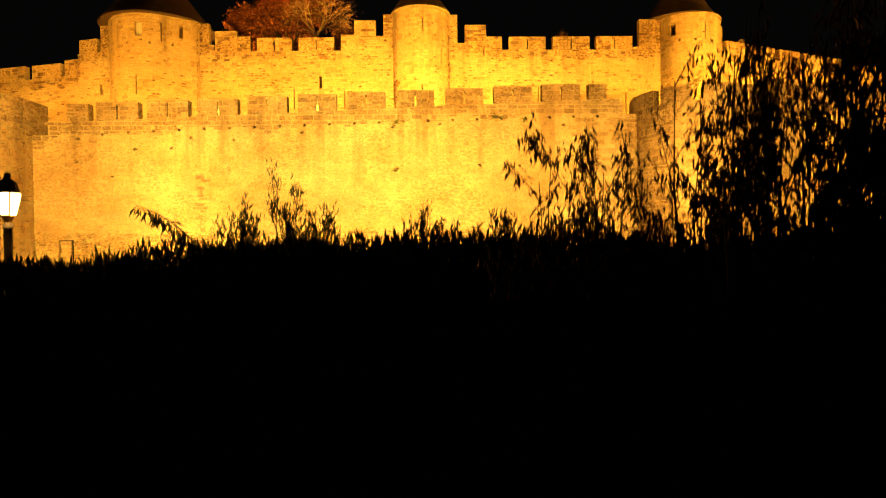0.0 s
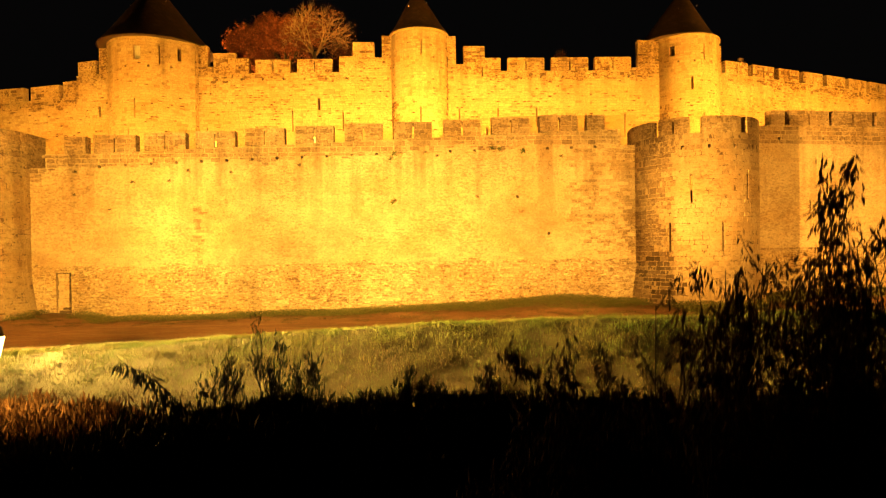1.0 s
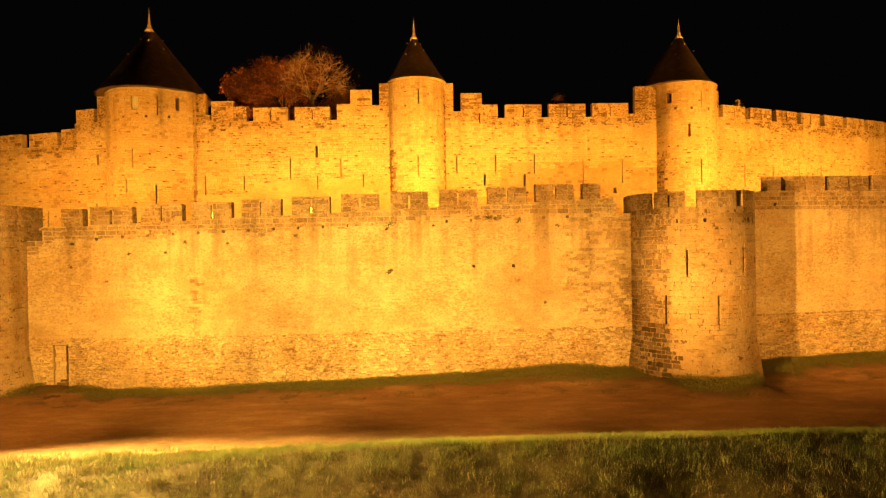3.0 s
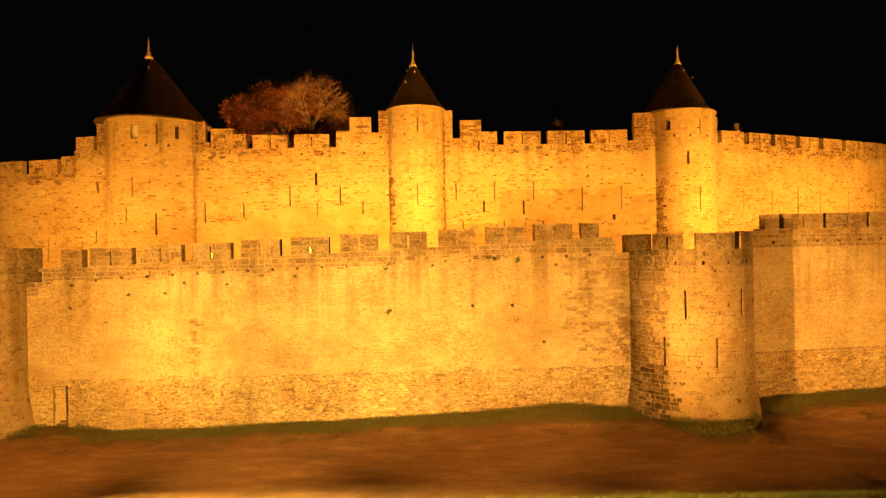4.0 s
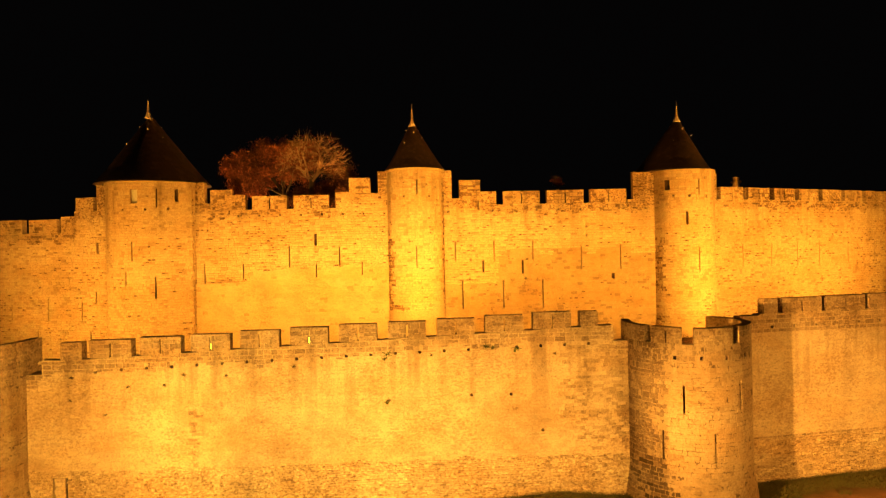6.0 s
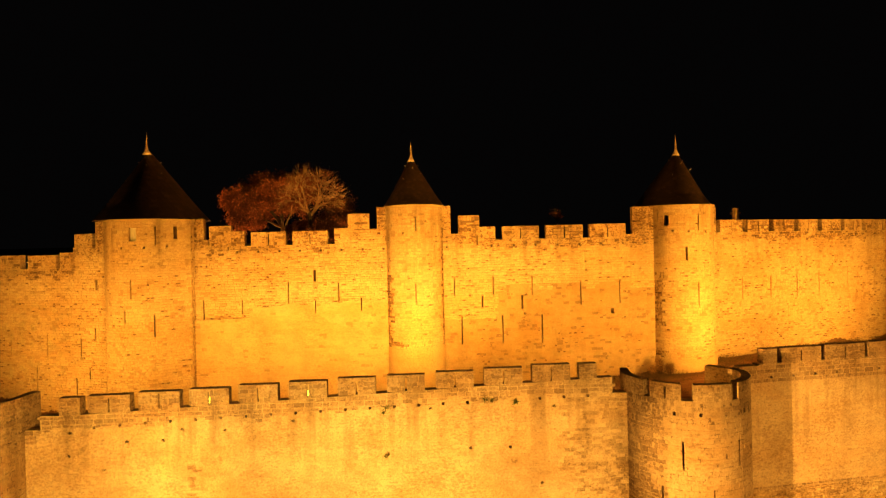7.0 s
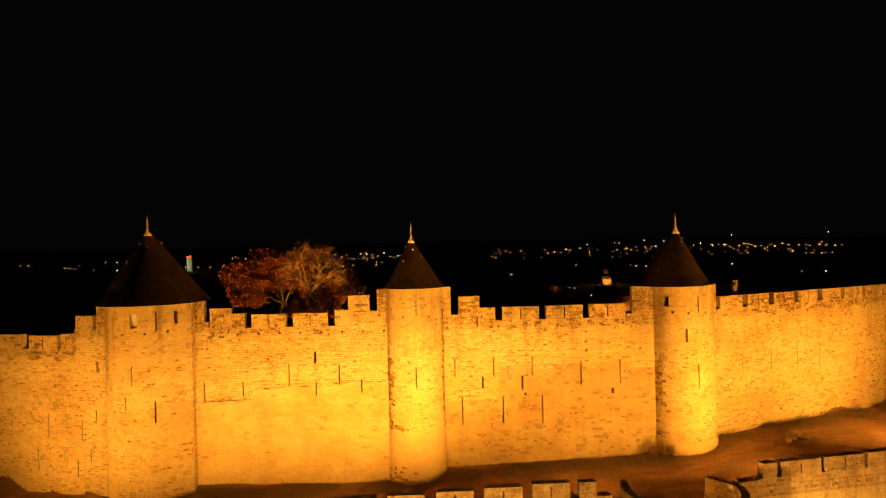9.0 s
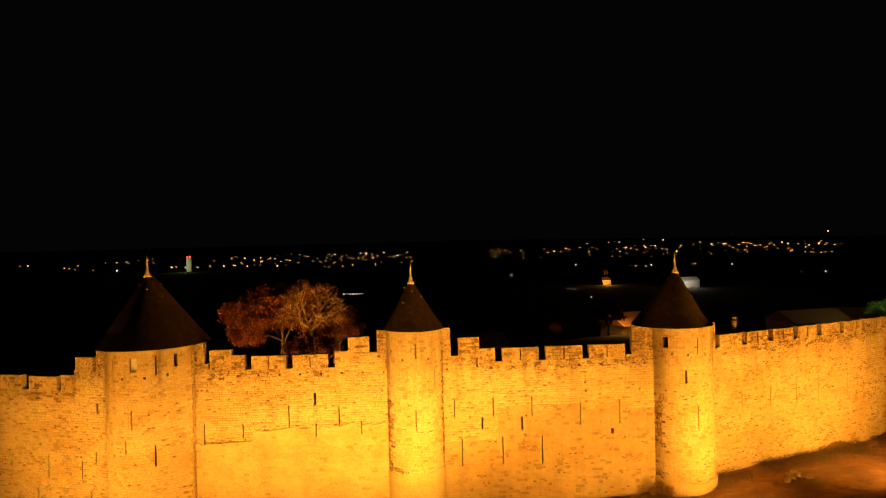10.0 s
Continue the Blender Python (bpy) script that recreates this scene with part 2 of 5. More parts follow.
LAMP_WHITE_DIM = glow("far dim white lamp", (1.0, 0.75, 0.5), 1.3)
LAMP_ORANGE_DIM = glow("far dim sodium lamp", (1.0, 0.36, 0.09), 1.6)
LAMP_RED = glow("far red lamp", (1.0, 0.05, 0.03), 6.0)


def slate():
    m, nodes, links, bsdf = material("brown slate")
    c = ramp(nodes, links, piece_random(nodes, links), ((0.0, (0.022, 0.012, 0.009)), (0.7, (0.034, 0.018, 0.013)), (1.0, (0.055, 0.032, 0.024))))
    c = mix(nodes, links, "MULTIPLY", 0.7, c, ramp(nodes, links, noise_node(nodes, links, 1.5, 5), ((0.3, (0.6, 0.55, 0.5)), (0.7, (1.25, 1.15, 1.1)))))
    links.new(c, bsdf.inputs["Base Color"])
    bsdf.inputs["Roughness"].default_value = 0.65
    bump(nodes, links, bsdf, noise_node(nodes, links, 25.0, 4), 0.3, 0.006)
    return m


def earth():
    """Bare reddish earth, with grass where the bank, the foot of the wall and the lists carry it."""
    m, nodes, links, bsdf = material("trodden earth and turf")
    soil = ramp(nodes, links, noise_node(nodes, links, 0.9, 10, (0.5, 1.3, 1.0), 0.75), ((0.3, (0.135, 0.063, 0.036)), (0.5, (0.20, 0.10, 0.055)), (0.7, (0.30, 0.185, 0.112))))
    soil = mix(nodes, links, "MULTIPLY", 0.7, soil, ramp(nodes, links, noise_node(nodes, links, 11.0, 8, rough=0.8), ((0.32, (0.4, 0.37, 0.34)), (0.66, (1.25, 1.25, 1.25)))))
    turf = ramp(nodes, links, noise_node(nodes, links, 1.6, 8, rough=0.7), ((0.3, (0.055, 0.03, 0.016)), (0.55, (0.065, 0.05, 0.02)), (0.8, (0.08, 0.075, 0.026))))
    at = nodes.new("ShaderNodeAttribute")
    at.attribute_name = "turf"
    links.new(mix(nodes, links, "MIX", at.outputs["Fac"], soil, turf), bsdf.inputs["Base Color"])
    bsdf.inputs["Roughness"].default_value = 0.9
    bsdf.inputs["Specular IOR Level"].default_value = 0.25
    bump(nodes, links, bsdf, noise_node(nodes, links, 5.0, 8, rough=0.7), 0.6, 0.06)
    return m


def grass():
    """Green and dry blades in patches, each blade a little different."""
    m, nodes, links, bsdf = material("bank grass")
    c = ramp(nodes, links, noise_node(nodes, links, 0.9, 5, rough=0.65), ((0.34, (0.17, 0.135, 0.052)), (0.48, (0.145, 0.155, 0.045)), (0.68, (0.105, 0.15, 0.036))))
    c = mix(nodes, links, "MULTIPLY", 1.0, c, ramp(nodes, links, piece_random(nodes, links), ((0.0, (0.75, 0.75, 0.75)), (0.8, (1.1, 1.07, 1.0)), (1.0, (1.4, 1.3, 1.2)))))
    links.new(c, bsdf.inputs["Base Color"])
    bsdf.inputs["Roughness"].default_value = 0.75
    bsdf.inputs["Specular IOR Level"].default_value = 0.2
    return m


SLATE, EARTH, GRASS = slate(), earth(), grass()

# ---- mesh helpers ----


def mesh_object(name, verts, faces, mat, parent=None, smooth=False, label="", kind="", weld=False):
    me = bpy.data.meshes.new(name)
    me.from_pydata(verts, [], faces)
    if weld:
        bm = bmesh.new()
        bm.from_mesh(me)
        bmesh.ops.remove_doubles(bm, verts=bm.verts, dist=0.0005)
        bm.to_mesh(me)
        bm.free()
    for one in mat if isinstance(mat, (list, tuple)) else [mat]:
        me.materials.append(one)
    if smooth:
        me.polygons.foreach_set("use_smooth", [True] * len(me.polygons))
    ob = new(name, me)
    if parent:
        ob.parent = parent
    return tagged(ob, label=label, kind=kind)


def part(name, bm, mat, parent=None, label="", smooth=False):
    me = bpy.data.meshes.new(name)
    bm.normal_update()
    bm.to_mesh(me)
    bm.free()
    me.materials.append(mat)
    if smooth:
        me.polygons.foreach_set("use_smooth", [True] * len(me.polygons))
    ob = new(name, me)
    if parent:
        ob.parent = parent
    return tagged(ob, label=label)


def thing(name, place, label, category, group="", kind=""):
    root = new(name)
    root.location = place
    root.empty_display_size = 0.3
    bpy.context.view_layer.update()
    return tagged(root, label, category, group, kind)


def under(ob, root):
    """Hang ob, built in world places, under a moved root."""
    ob.parent = root
    ob.matrix_parent_inverse = Matrix.Translation(root.location).inverted()
    return ob


class Face:
    """The face of a wall along a plan line: at(u, d, z) is u metres along, d out of the face, z high."""

    def __init__(self, points):
        self.p = [Vector(q) for q in points]
        self.t = [(b - a).normalized() for a, b in zip(self.p, self.p[1:])]
        self.u = [0.0]
        for a, b in zip(self.p, self.p[1:]):
            self.u.append(self.u[-1] + (b - a).length)
        ts = [self.t[0]] + [(a + b).normalized() for a, b in zip(self.t, self.t[1:])] + [self.t[-1]]
        self.n = [Vector((t.y, -t.x)) for t in ts]
        self.length = self.u[-1]
        self.breaks = self.u[1:-1]

    def at(self, u, d, z):
        i = 0
        while i < len(self.u) - 2 and u > self.u[i + 1]:
            i += 1
        f = (u - self.u[i]) / (self.u[i + 1] - self.u[i])
        q = self.p[i].lerp(self.p[i + 1], f)
        n = self.n[i].lerp(self.n[i + 1], f)
        return (q.x + n.x * d, q.y + n.y * d, z)

    def along(self, x):
        """The u at which the face has that x (for faces that run to the right)."""
        for i in range(len(self.t)):
            if self.p[i + 1].x >= x or i == len(self.t) - 1:
                return self.u[i] + (x - self.p[i].x) / self.t[i].x


def arc(cx, cy, r, a, b, step=6.0):
    n = max(2, math.ceil((b - a) / step))
    return [(cx + r * math.sin(radians(a + (b - a) * i / n)), cy - r * math.cos(radians(a + (b - a) * i / n))) for i in range(n + 1)]


def solid(face, u0, u1, z0, z1, thick, openings=(), flare=None, steps=()):
    """Verts and faces of a wall from u0 to u1 with openings (u0, u1, z0, z1) cut through it. z0 and z1 are numbers or functions of u."""
    low = z0 if callable(z0) else lambda u: z0
    high = z1 if callable(z1) else lambda u: z1
    out = flare or (lambda z: 0.0)
    cuts = {u0, u1, *(b for b in face.breaks if u0 < b < u1), *(b for b in steps if u0 < b < u1)}
    for o in openings:
        cuts |= {min(max(v, u0), u1) for v in o[:2]}
    cuts = sorted(cuts)
    verts, faces = [], []
    for a, b in zip(cuts, cuts[1:]):
        if b - a < 1e-4:
            continue
        m = (a + b) / 2
        holes = sorted((o[2], o[3]) for o in openings if o[0] < m < o[1])
        spans, z = [], None
        for lo, hi in holes:
            spans.append((z, lo))
            z = hi
        spans.append((z, None))
        for lo, hi in spans:
            la, lb = (low(a), low(b)) if lo is None else (lo, lo)
            ha, hb = (high(a + 1e-4), high(b - 1e-4)) if hi is None else (hi, hi)
            if ha - la < 1e-3:
                continue
            levels = [0.0, 1.0]
            if flare:
                levels = [0.0] + [(k - la) / (ha - la) for k in (-0.2, 1.9) if la < k < ha] + [1.0]
            k = len(verts)
            for f in levels:
                for u, zl, zh in ((a, la, ha), (b, lb, hb)):
                    zz = zl + (zh - zl) * f
                    verts += [face.at(u, out(zz), zz), face.at(u, -thick, zz)]
            for i in range(len(levels) - 1):
                q = k + 4 * i
                faces += [(q, q + 2, q + 6, q + 4), (q + 3, q + 1, q + 5, q + 7), (q + 1, q, q + 4, q + 5), (q + 2, q + 3, q + 7, q + 6)]
            q = k + 4 * (len(levels) - 1)
            faces += [(k, k + 1, k + 3, k + 2), (q, q + 2, q + 3, q + 1)]
    return verts, faces


def masonry(face, u0, u1, z0, z1, course, width, rng, openings=(), proud=0.02, wild=0.3, gap=0.014, flare=None, keep=1.0):
    """Stones in courses over a face, as (u0, u1, z0, z1, proud) each. z0 and z1 as in solid()."""
    low = z0 if callable(z0) else lambda u: z0
    high = z1 if callable(z1) else lambda u: z1
    probe = [u0 + (u1 - u0) * i / 60 for i in range(61)]
    zmin, zmax = min(low(u) for u in probe), max(high(u) for u in probe)
    stones, z = [], zmin
    while z < zmax:
        h = course * rng.uniform(1 - wild * 0.7, 1 + wild * 0.7)
        u = u0 - rng.uniform(0, width)
        while u < u1:
            w = width * rng.uniform(1 - wild, 1 + wild * 1.4)
            a, b = max(u, u0), min(u + w, u1)
            m = (a + b) / 2
            lo, hi = max(z, low(m)), min(z + h, high(m))
            u += w
            if b - a < 0.06 or hi - lo < 0.05 or rng.random() > keep:
                continue
            bits = [(a, b)]
            for o in openings:
                if o[2] < hi - 0.01 and o[3] > lo + 0.01:
                    bits = [c for p, q in bits for c in ((p, min(q, o[0])), (max(p, o[1]), q)) if c[1] - c[0] > 0.05]
            for p, q in bits:
                stones.append((p, q, lo, hi, proud * rng.uniform(0.3, 1.5)))
        z += h
    return [(a + gap / 2, b - gap / 2, c + gap / 2, d - gap / 2, e) for a, b, c, d, e in stones]


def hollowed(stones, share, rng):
    """Stones cut at weathered upper edges, plus strips dark with painted shade, in clusters."""
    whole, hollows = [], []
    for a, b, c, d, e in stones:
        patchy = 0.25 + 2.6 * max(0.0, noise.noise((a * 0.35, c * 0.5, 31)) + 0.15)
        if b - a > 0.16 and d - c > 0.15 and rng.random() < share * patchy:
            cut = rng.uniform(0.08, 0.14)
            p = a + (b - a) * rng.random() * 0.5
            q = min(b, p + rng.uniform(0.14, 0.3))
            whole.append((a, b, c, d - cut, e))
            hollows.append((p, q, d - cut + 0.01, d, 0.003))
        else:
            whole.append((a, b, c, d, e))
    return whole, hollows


def stone_mesh(face, stones, rng, flare=None, ragged=0.012):
    """Verts and faces of stones, each a block with chamfered edges."""
    out = flare or (lambda z: 0.0)
    verts, faces = [], []
    for a, b, c, d, e in stones:
        k, s = len(verts), min(0.03, max(0.008, e * 0.7), (b - a) * 0.2, (d - c) * 0.2)
        j = [rng.uniform(-ragged, ragged) for _ in range(8)]
        verts += [face.at(a + j[0], out(c) - 0.01, c + j[1]), face.at(b + j[2], out(c) - 0.01, c + j[3]),
                  face.at(b + j[4], out(d) - 0.01, d + j[5]), face.at(a + j[6], out(d) - 0.01, d + j[7])]
        verts += [face.at(a + s + j[0], out(c) + e, c + s + j[1]), face.at(b - s + j[2], out(c) + e * 0.9, c + s + j[3]),
                  face.at(b - s + j[4], out(d) + e, d - s + j[5]), face.at(a + s + j[6], out(d) + e * 1.1, d - s + j[7])]
        faces += [(k + 4, k + 5, k + 6, k + 7), (k, k + 1, k + 5, k + 4), (k + 1, k + 2, k + 6, k + 5), (k + 2, k + 3, k + 7, k + 6), (k + 3, k, k + 4, k + 7)]
    return verts, faces


def block_meshes(mat):
    """A few unit blocks that the single stones share."""
    made = []
    for i in range(5):
        rng = random.Random(70 + i)
        line = Face([(-0.5, 0.0), (0.5, 0.0)])
        v, f = stone_mesh(line, [(0.0, 1.0, -0.5, 0.5, 1.0)], rng, None, 0.0)
        s = [rng.uniform(0.05, 0.09) for _ in range(4)]
        v = v[:4] + [(-0.5 + s[0], -1.0, -0.5 + s[1]), (0.5 - s[1], -0.9, -0.5 + s[2]), (0.5 - s[3], -1.0, 0.5 - s[0]), (-0.5 + s[2], -1.05, 0.5 - s[3])]
        me = bpy.data.meshes.new("stone")
        me.from_pydata(v, [], f)
        me.materials.append(mat)
        made.append(me)
    return made


def single_stones(face, stones, meshes, parent, rng, flare=None):
    """Each stone an object of its own on a shared block."""
    out = flare or (lambda z: 0.0)
    for a, b, c, d, e in stones:
        p, q = Vector(face.at(a, 0, 0)), Vector(face.at(b, 0, 0))
        t = (q - p).normalized()
        n = Vector((t.y, -t.x, 0))
        m = (p + q) / 2 + n * (out((c + d) / 2) - 0.006)
        ob = new("stone", rng.choice(meshes))
        turn = Matrix((t, -n, (0, 0, 1))).transposed().to_4x4()
        local = Matrix.Translation((m.x, m.y, (c + d) / 2)) @ turn @ Matrix.Diagonal((b - a, e + 0.006, d - c, 1))
        ob.parent = parent
        ob.matrix_basis = parent.matrix_world.inverted() @ local


def slits(face, rows, width, turn=None):
    """Openings of one width from rows of (x or angle, low, high)."""
    made = []
    for x, lo, hi in rows:
        u = turn(x) if turn else face.along(x)
        made.append((u - width / 2, u + width / 2, lo, hi))
    return made


# ---- ground ----
FOOT = ((-60, 0.1), (-26, -0.1), (-20, -0.1), (-17, -0.42), (-14, -0.46), (-11, -0.36), (-6, -0.26), (-2, -0.14), (2.6, 0.02), (5, 0.2), (6.8, 0.32), (9.2, 0.05), (13, 0.0), (17, 0.1), (26, 0.28), (60, 0.6))
LISTS = ((-60, 3.4), (-36, 3.6), (-18, 4.3), (-4, 4.6), (1, 5.2), (10, 5.6), (17, 5.95), (23, 6.6), (30, 6.85), (44, 6.6), (80, 6.4))
BANK = ((-300, -6), (-40, -3.2), (0, -2.7), (8, -2.4), (12, -1.8), (15, -1.0), (17, -0.45), (18.3, -0.2), (19.3, -0.24), (21.6, -0.36), (60, -0.36))
CREST = ((-60, -0.6), (-26, -0.2), (-14, 0.1), (-7, 0.6), (0, 1.0), (6, 1.1), (12, 1.15), (24, 1.2), (60, 1.2))
RISE = ((9, 0.0), (14, 0.55), (17.4, 0.95), (18.3, 1.0), (19.2, 0.85), (22.4, 0.0))
FAR = ((0, 0.0), (24, 0.0), (40, 0.4), (70, -1.0), (120, -9.0), (220, -26.0), (400, -36.0), (900, -42.0), (3200, -44.0), (4700, 75.0))


def lerp_table(table, x):
    if x <= table[0][0]:
        return table[0][1]
    for (a, p), (b, q) in zip(table, table[1:]):
        if x <= b:
            return p + (q - p) * (x - a) / (b - a)
    return table[-1][1]


OT_C, OT_R = (13.95, 33.3), 3.35
LT_C, LT_R = (-24.8, 31.2), 3.45


def wall_line(x):
    """The line inside the outer wall at which the ground steps up."""
    y = 32.23 + 0.044 * x if x < 15 else 33.81 + 0.178 * (x - 19.135)
    y += 0.8
    for (cx, cy), r in ((OT_C, OT_R), (LT_C, LT_R)):
        if abs(x - cx) < r - 0.9:
            y = min(y, cy - math.sqrt((r - 0.8) ** 2 - (x - cx) ** 2))
    return y


def inner_line(x):
    if x < -25:
        return 47.3 - 0.245 * (x + 25)
    return 48.0 + 0.035 * x if x < 21 else 49.3 + 0.45 * (x - 21)


def ground_height(x, y):
    s = y - wall_line(x)
    if s < 0:
        z = lerp_table(BANK, y) + lerp_table(CREST, x) * lerp_table(RISE, y)
        f = min(max((s + 4.2) / 3.2, 0), 1)
        z += (lerp_table(FOOT, x) - z) * f * f * (3 - 2 * f)
        if y > -20:
            z += 0.07 * noise.noise((x * 0.5, y * 0.5, 0)) + 0.03 * noise.noise((x * 1.7, y * 1.7, 4))
        if 8 < y < 18.0:
            z += 0.05 * noise.noise((x * 0.9, y * 0.9, 9)) + 0.04 * noise.noise((x * 2.3, y * 2.3, 9))
        return z
    z = lerp_table(LISTS, x) + lerp_table(FAR, s)
    f = min(max((y - inner_line(x) - 0.6) / 1.0, 0), 1)
    z += 5.0 * f * (1 - min(max((s - 60) / 60, 0), 1))
    if s < 30:
        z += 0.12 * noise.noise((x * 0.4, y * 0.4, 2)) + 0.04 * noise.noise((x * 1.6, y * 1.6, 3))
    return z


def turf_at(x, y):
    s = y - wall_line(x)
    if s < 0:
        edge = 20.6 + 0.4 * noise.noise((x * 0.6, 0, 1))
        if y < edge:
            return 1.0
        foot = 2.3 + 1.0 * noise.noise((x * 0.25, 3, 0)) + (0.5 if x > 4 else 0)
        return 0.85 if -s < foot else 0.12 + 0.5 * max(0, noise.noise((x * 0.4, y * 0.9, 7)))
    if s < 30:
        near = 48 + 0.05 * x if x < 22 else 50.2 + 0.43 * (x - 22)
        return min(0.85, max(0, 0.0 + 0.8 * noise.noise((x * 0.25, y * 0.25, 8)) + (0.5 if near - y < 2.6 else 0)))
    return 1.0


def build_ground():
    xs = [-4600, -2500, -1200, -600, -300, -160, -100, -75, -60] + [-50 + 0.55 * i for i in range(191)] + [58, 64, 75, 100, 160, 300, 600, 1200, 2500, 4600]
    ss = [-2500, -900, -300, -120, -70, -50, -42, -38] + [-36 + 0.55 * i for i in range(61)] + [-2.2, -1.8, -1.45, -1.1, -0.7, -0.3]
    ss += [0.3, 1, 2, 3, 4, 5, 6, 7, 8, 9, 10, 11, 12, 13, 14, 15, 16, 17, 18, 20, 24, 30, 40, 55, 70, 90, 120, 170, 220, 300, 400, 600, 900, 1300, 1900, 2700, 3200, 3700, 4200, 4700]
    verts, turf = [], []
    for s in ss:
        for x in xs:
            near, k = max(min(x, 60), -60), min(max(s / 6, 0), 1)
            plain = (32.23 + 0.044 * near if near < 15 else 33.81 + 0.178 * (near - 19.135)) + 0.8
            y = wall_line(near) * (1 - k) + plain * k + s
            verts.append((x, y, ground_height(max(min(x, 60), -60) if abs(s) < 60 else x, y)))
            turf.append(turf_at(x, y))
    n = len(xs)
    faces = [(j * n + i, j * n + i + 1, (j + 1) * n + i + 1, (j + 1) * n + i) for j in range(len(ss) - 1) for i in range(n - 1)]
    ob = mesh_object("ground", verts, faces, EARTH, None, True)
    at = ob.data.attributes.new("turf", "FLOAT", "POINT")
    at.data.foreach_set("value", turf)
    return tagged(ob, "reddish trodden earth path and grassy bank below the walls", "ground", "", "structure")


ground = build_ground()

# ---- outer wall ----
rng = random.Random(11)
HOLE = 0.15


def foot_low(face, sink=1.0):
    def z(u):
        x, y, _ = face.at(u, 0, 0)
        return lerp_table(FOOT, x) - sink
    return z


def curtain(name, face, u0, u1, low, body_top, merlons, sill, thick, cuts, zones, mats, label, single=None, steps=(), alter=None):
    """A curtain wall with its merlons. merlons: rows of (u0, u1, low, top, slit). zones: rows of (z0, z1, course, width, proud, wild, material)."""
    v, f = solid(face, u0, u1, low, sill, thick, cuts, None, steps)
    wall = mesh_object(name, v, f, mats[0], weld=True)
    tagged(wall, label, "castle wall", "", "structure")
    for z0, z1, course, width, proud, wild, mat in zones:
        stones = masonry(face, u0, u1, z0, z1, course, width, rng, cuts, proud, wild, 0.03 if mat is STONE_PARAPET else 0.007)
        if single and mat is single[0]:
            pick = [s for s in stones if single[1](s)][:300]
            chosen = set(pick)
            stones = [s for s in stones if s not in chosen]
            single_stones(face, pick, block_meshes(mat), wall, rng)
        if mat in (STONE_INNER, STONE_INNER_SHADED, STONE_INNER_TOP):
            stones, gone = hollowed(stones, 0.08 if mat is STONE_INNER_SHADED else 0.17, rng)
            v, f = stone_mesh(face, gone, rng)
            mesh_object("hollows", v, f, STONE_WEAR_SHADE, wall, kind="stuff")
        if alter:
            changed = [s for s in stones if alter[1](s)]
            chosen = set(changed)
            stones = [s for s in stones if s not in chosen]
            if changed:
                v, f = stone_mesh(face, changed, rng)
                mesh_object("stonework", v, f, alter[0], wall, kind="stuff")
        v, f = stone_mesh(face, stones, rng, None, 0.035 if mat is STONE_RUBBLE else 0.012)
        mesh_object("stonework", v, f, mat, wall, kind="stuff")
    for a, b, base, top, slit in merlons:
        m = (a + b) / 2
        z = sill(m) if callable(sill) else sill
        hole = [(m - 0.045, m + 0.045, z + 0.04 if slit > 0.5 else z + 0.25, top - 0.16)] if slit else []
        v, f = solid(face, a, b, z, top, 0.16 if hole else 0.5, hole)
        if hole:
            behind = Face([face.at(u, -0.16, 0)[:2] for u in face.u])
            p, q = solid(behind, a * behind.length / face.length, b * behind.length / face.length, z, top, 0.34, [(m - 0.3, m + 0.3, hole[0][2], hole[0][3])])
            f += [tuple(k + len(v) for k in one) for one in q]
            v += p
        merlon = mesh_object("merlon", v, f, mats[1], wall, weld=True)
        st = masonry(face, a, b, z, top, 0.26, 0.42, rng, hole, 0.008 if mats[1] is MORTAR_PARAPET else 0.02, 0.45, 0.026)
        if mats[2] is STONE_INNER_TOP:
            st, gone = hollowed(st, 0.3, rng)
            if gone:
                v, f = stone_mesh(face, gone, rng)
                mesh_object("hollows", v, f, STONE_WEAR_SHADE, merlon, kind="stuff")
        v, f = stone_mesh(face, st, rng)
        mesh_object("stonework", v, f, mats[2], merlon, kind="stuff")
    return wall


# main stretch
OUTER = Face([(-21.9, 32.23 - 0.044 * 21.9), (11.4, 32.23 + 0.044 * 11.4)])
ox = OUTER.along


def outer_sill(u):
    x = OUTER.at(u, 0, 0)[0]
    if x > 9.85:
        return 8.48
    if x < -20.55:
        return 7.5
    return 8.24 if x < -19.9 else 8.24 + (x + 18.4) * 0.0395


OUTER_MERLONS = [(-19.58, -18.48, 9.15), (-18.10, -15.92, 9.23), (-15.48, -13.34, 9.33), (-12.83, -10.77, 9.40), (-10.26, -8.18, 9.53), (-7.61, -5.59, 9.63), (-5.01, -2.99, 9.74), (-2.38, -0.35, 9.81), (0.26, 2.28, 9.91), (2.86, 4.94, 10.02), (5.48, 7.55, 10.13), (8.05, 9.01, 10.13)]
outer_holes = [(-16.46 + i * 1.3135, 7.65 + i * 0.05 - 0.0006 * i * i) for i in range(20)]
outer_cuts = [(ox(x) - HOLE / 2, ox(x) + HOLE / 2, z - HOLE / 2, z + HOLE / 2) for x, z in outer_holes + [(2.05, 5.76), (4.20, 5.74), (5.89, 3.73), (-17.8, 7.55)]]
outer_cuts.append((ox(-20.12), ox(-19.34), -2.0, 2.03))
outer_rows = [(ox(a), ox(b), 0, t, 0 if b - a < 1.5 else 1) for a, b, t in OUTER_MERLONS] + [(ox(9.01), ox(9.84), 0, 9.25, 0)]
plinth = lambda u: 2.35 + 0.25 * noise.noise((u * 0.7, 0, 3)) + 0.12 * noise.noise((u * 2.5, 0, 3))
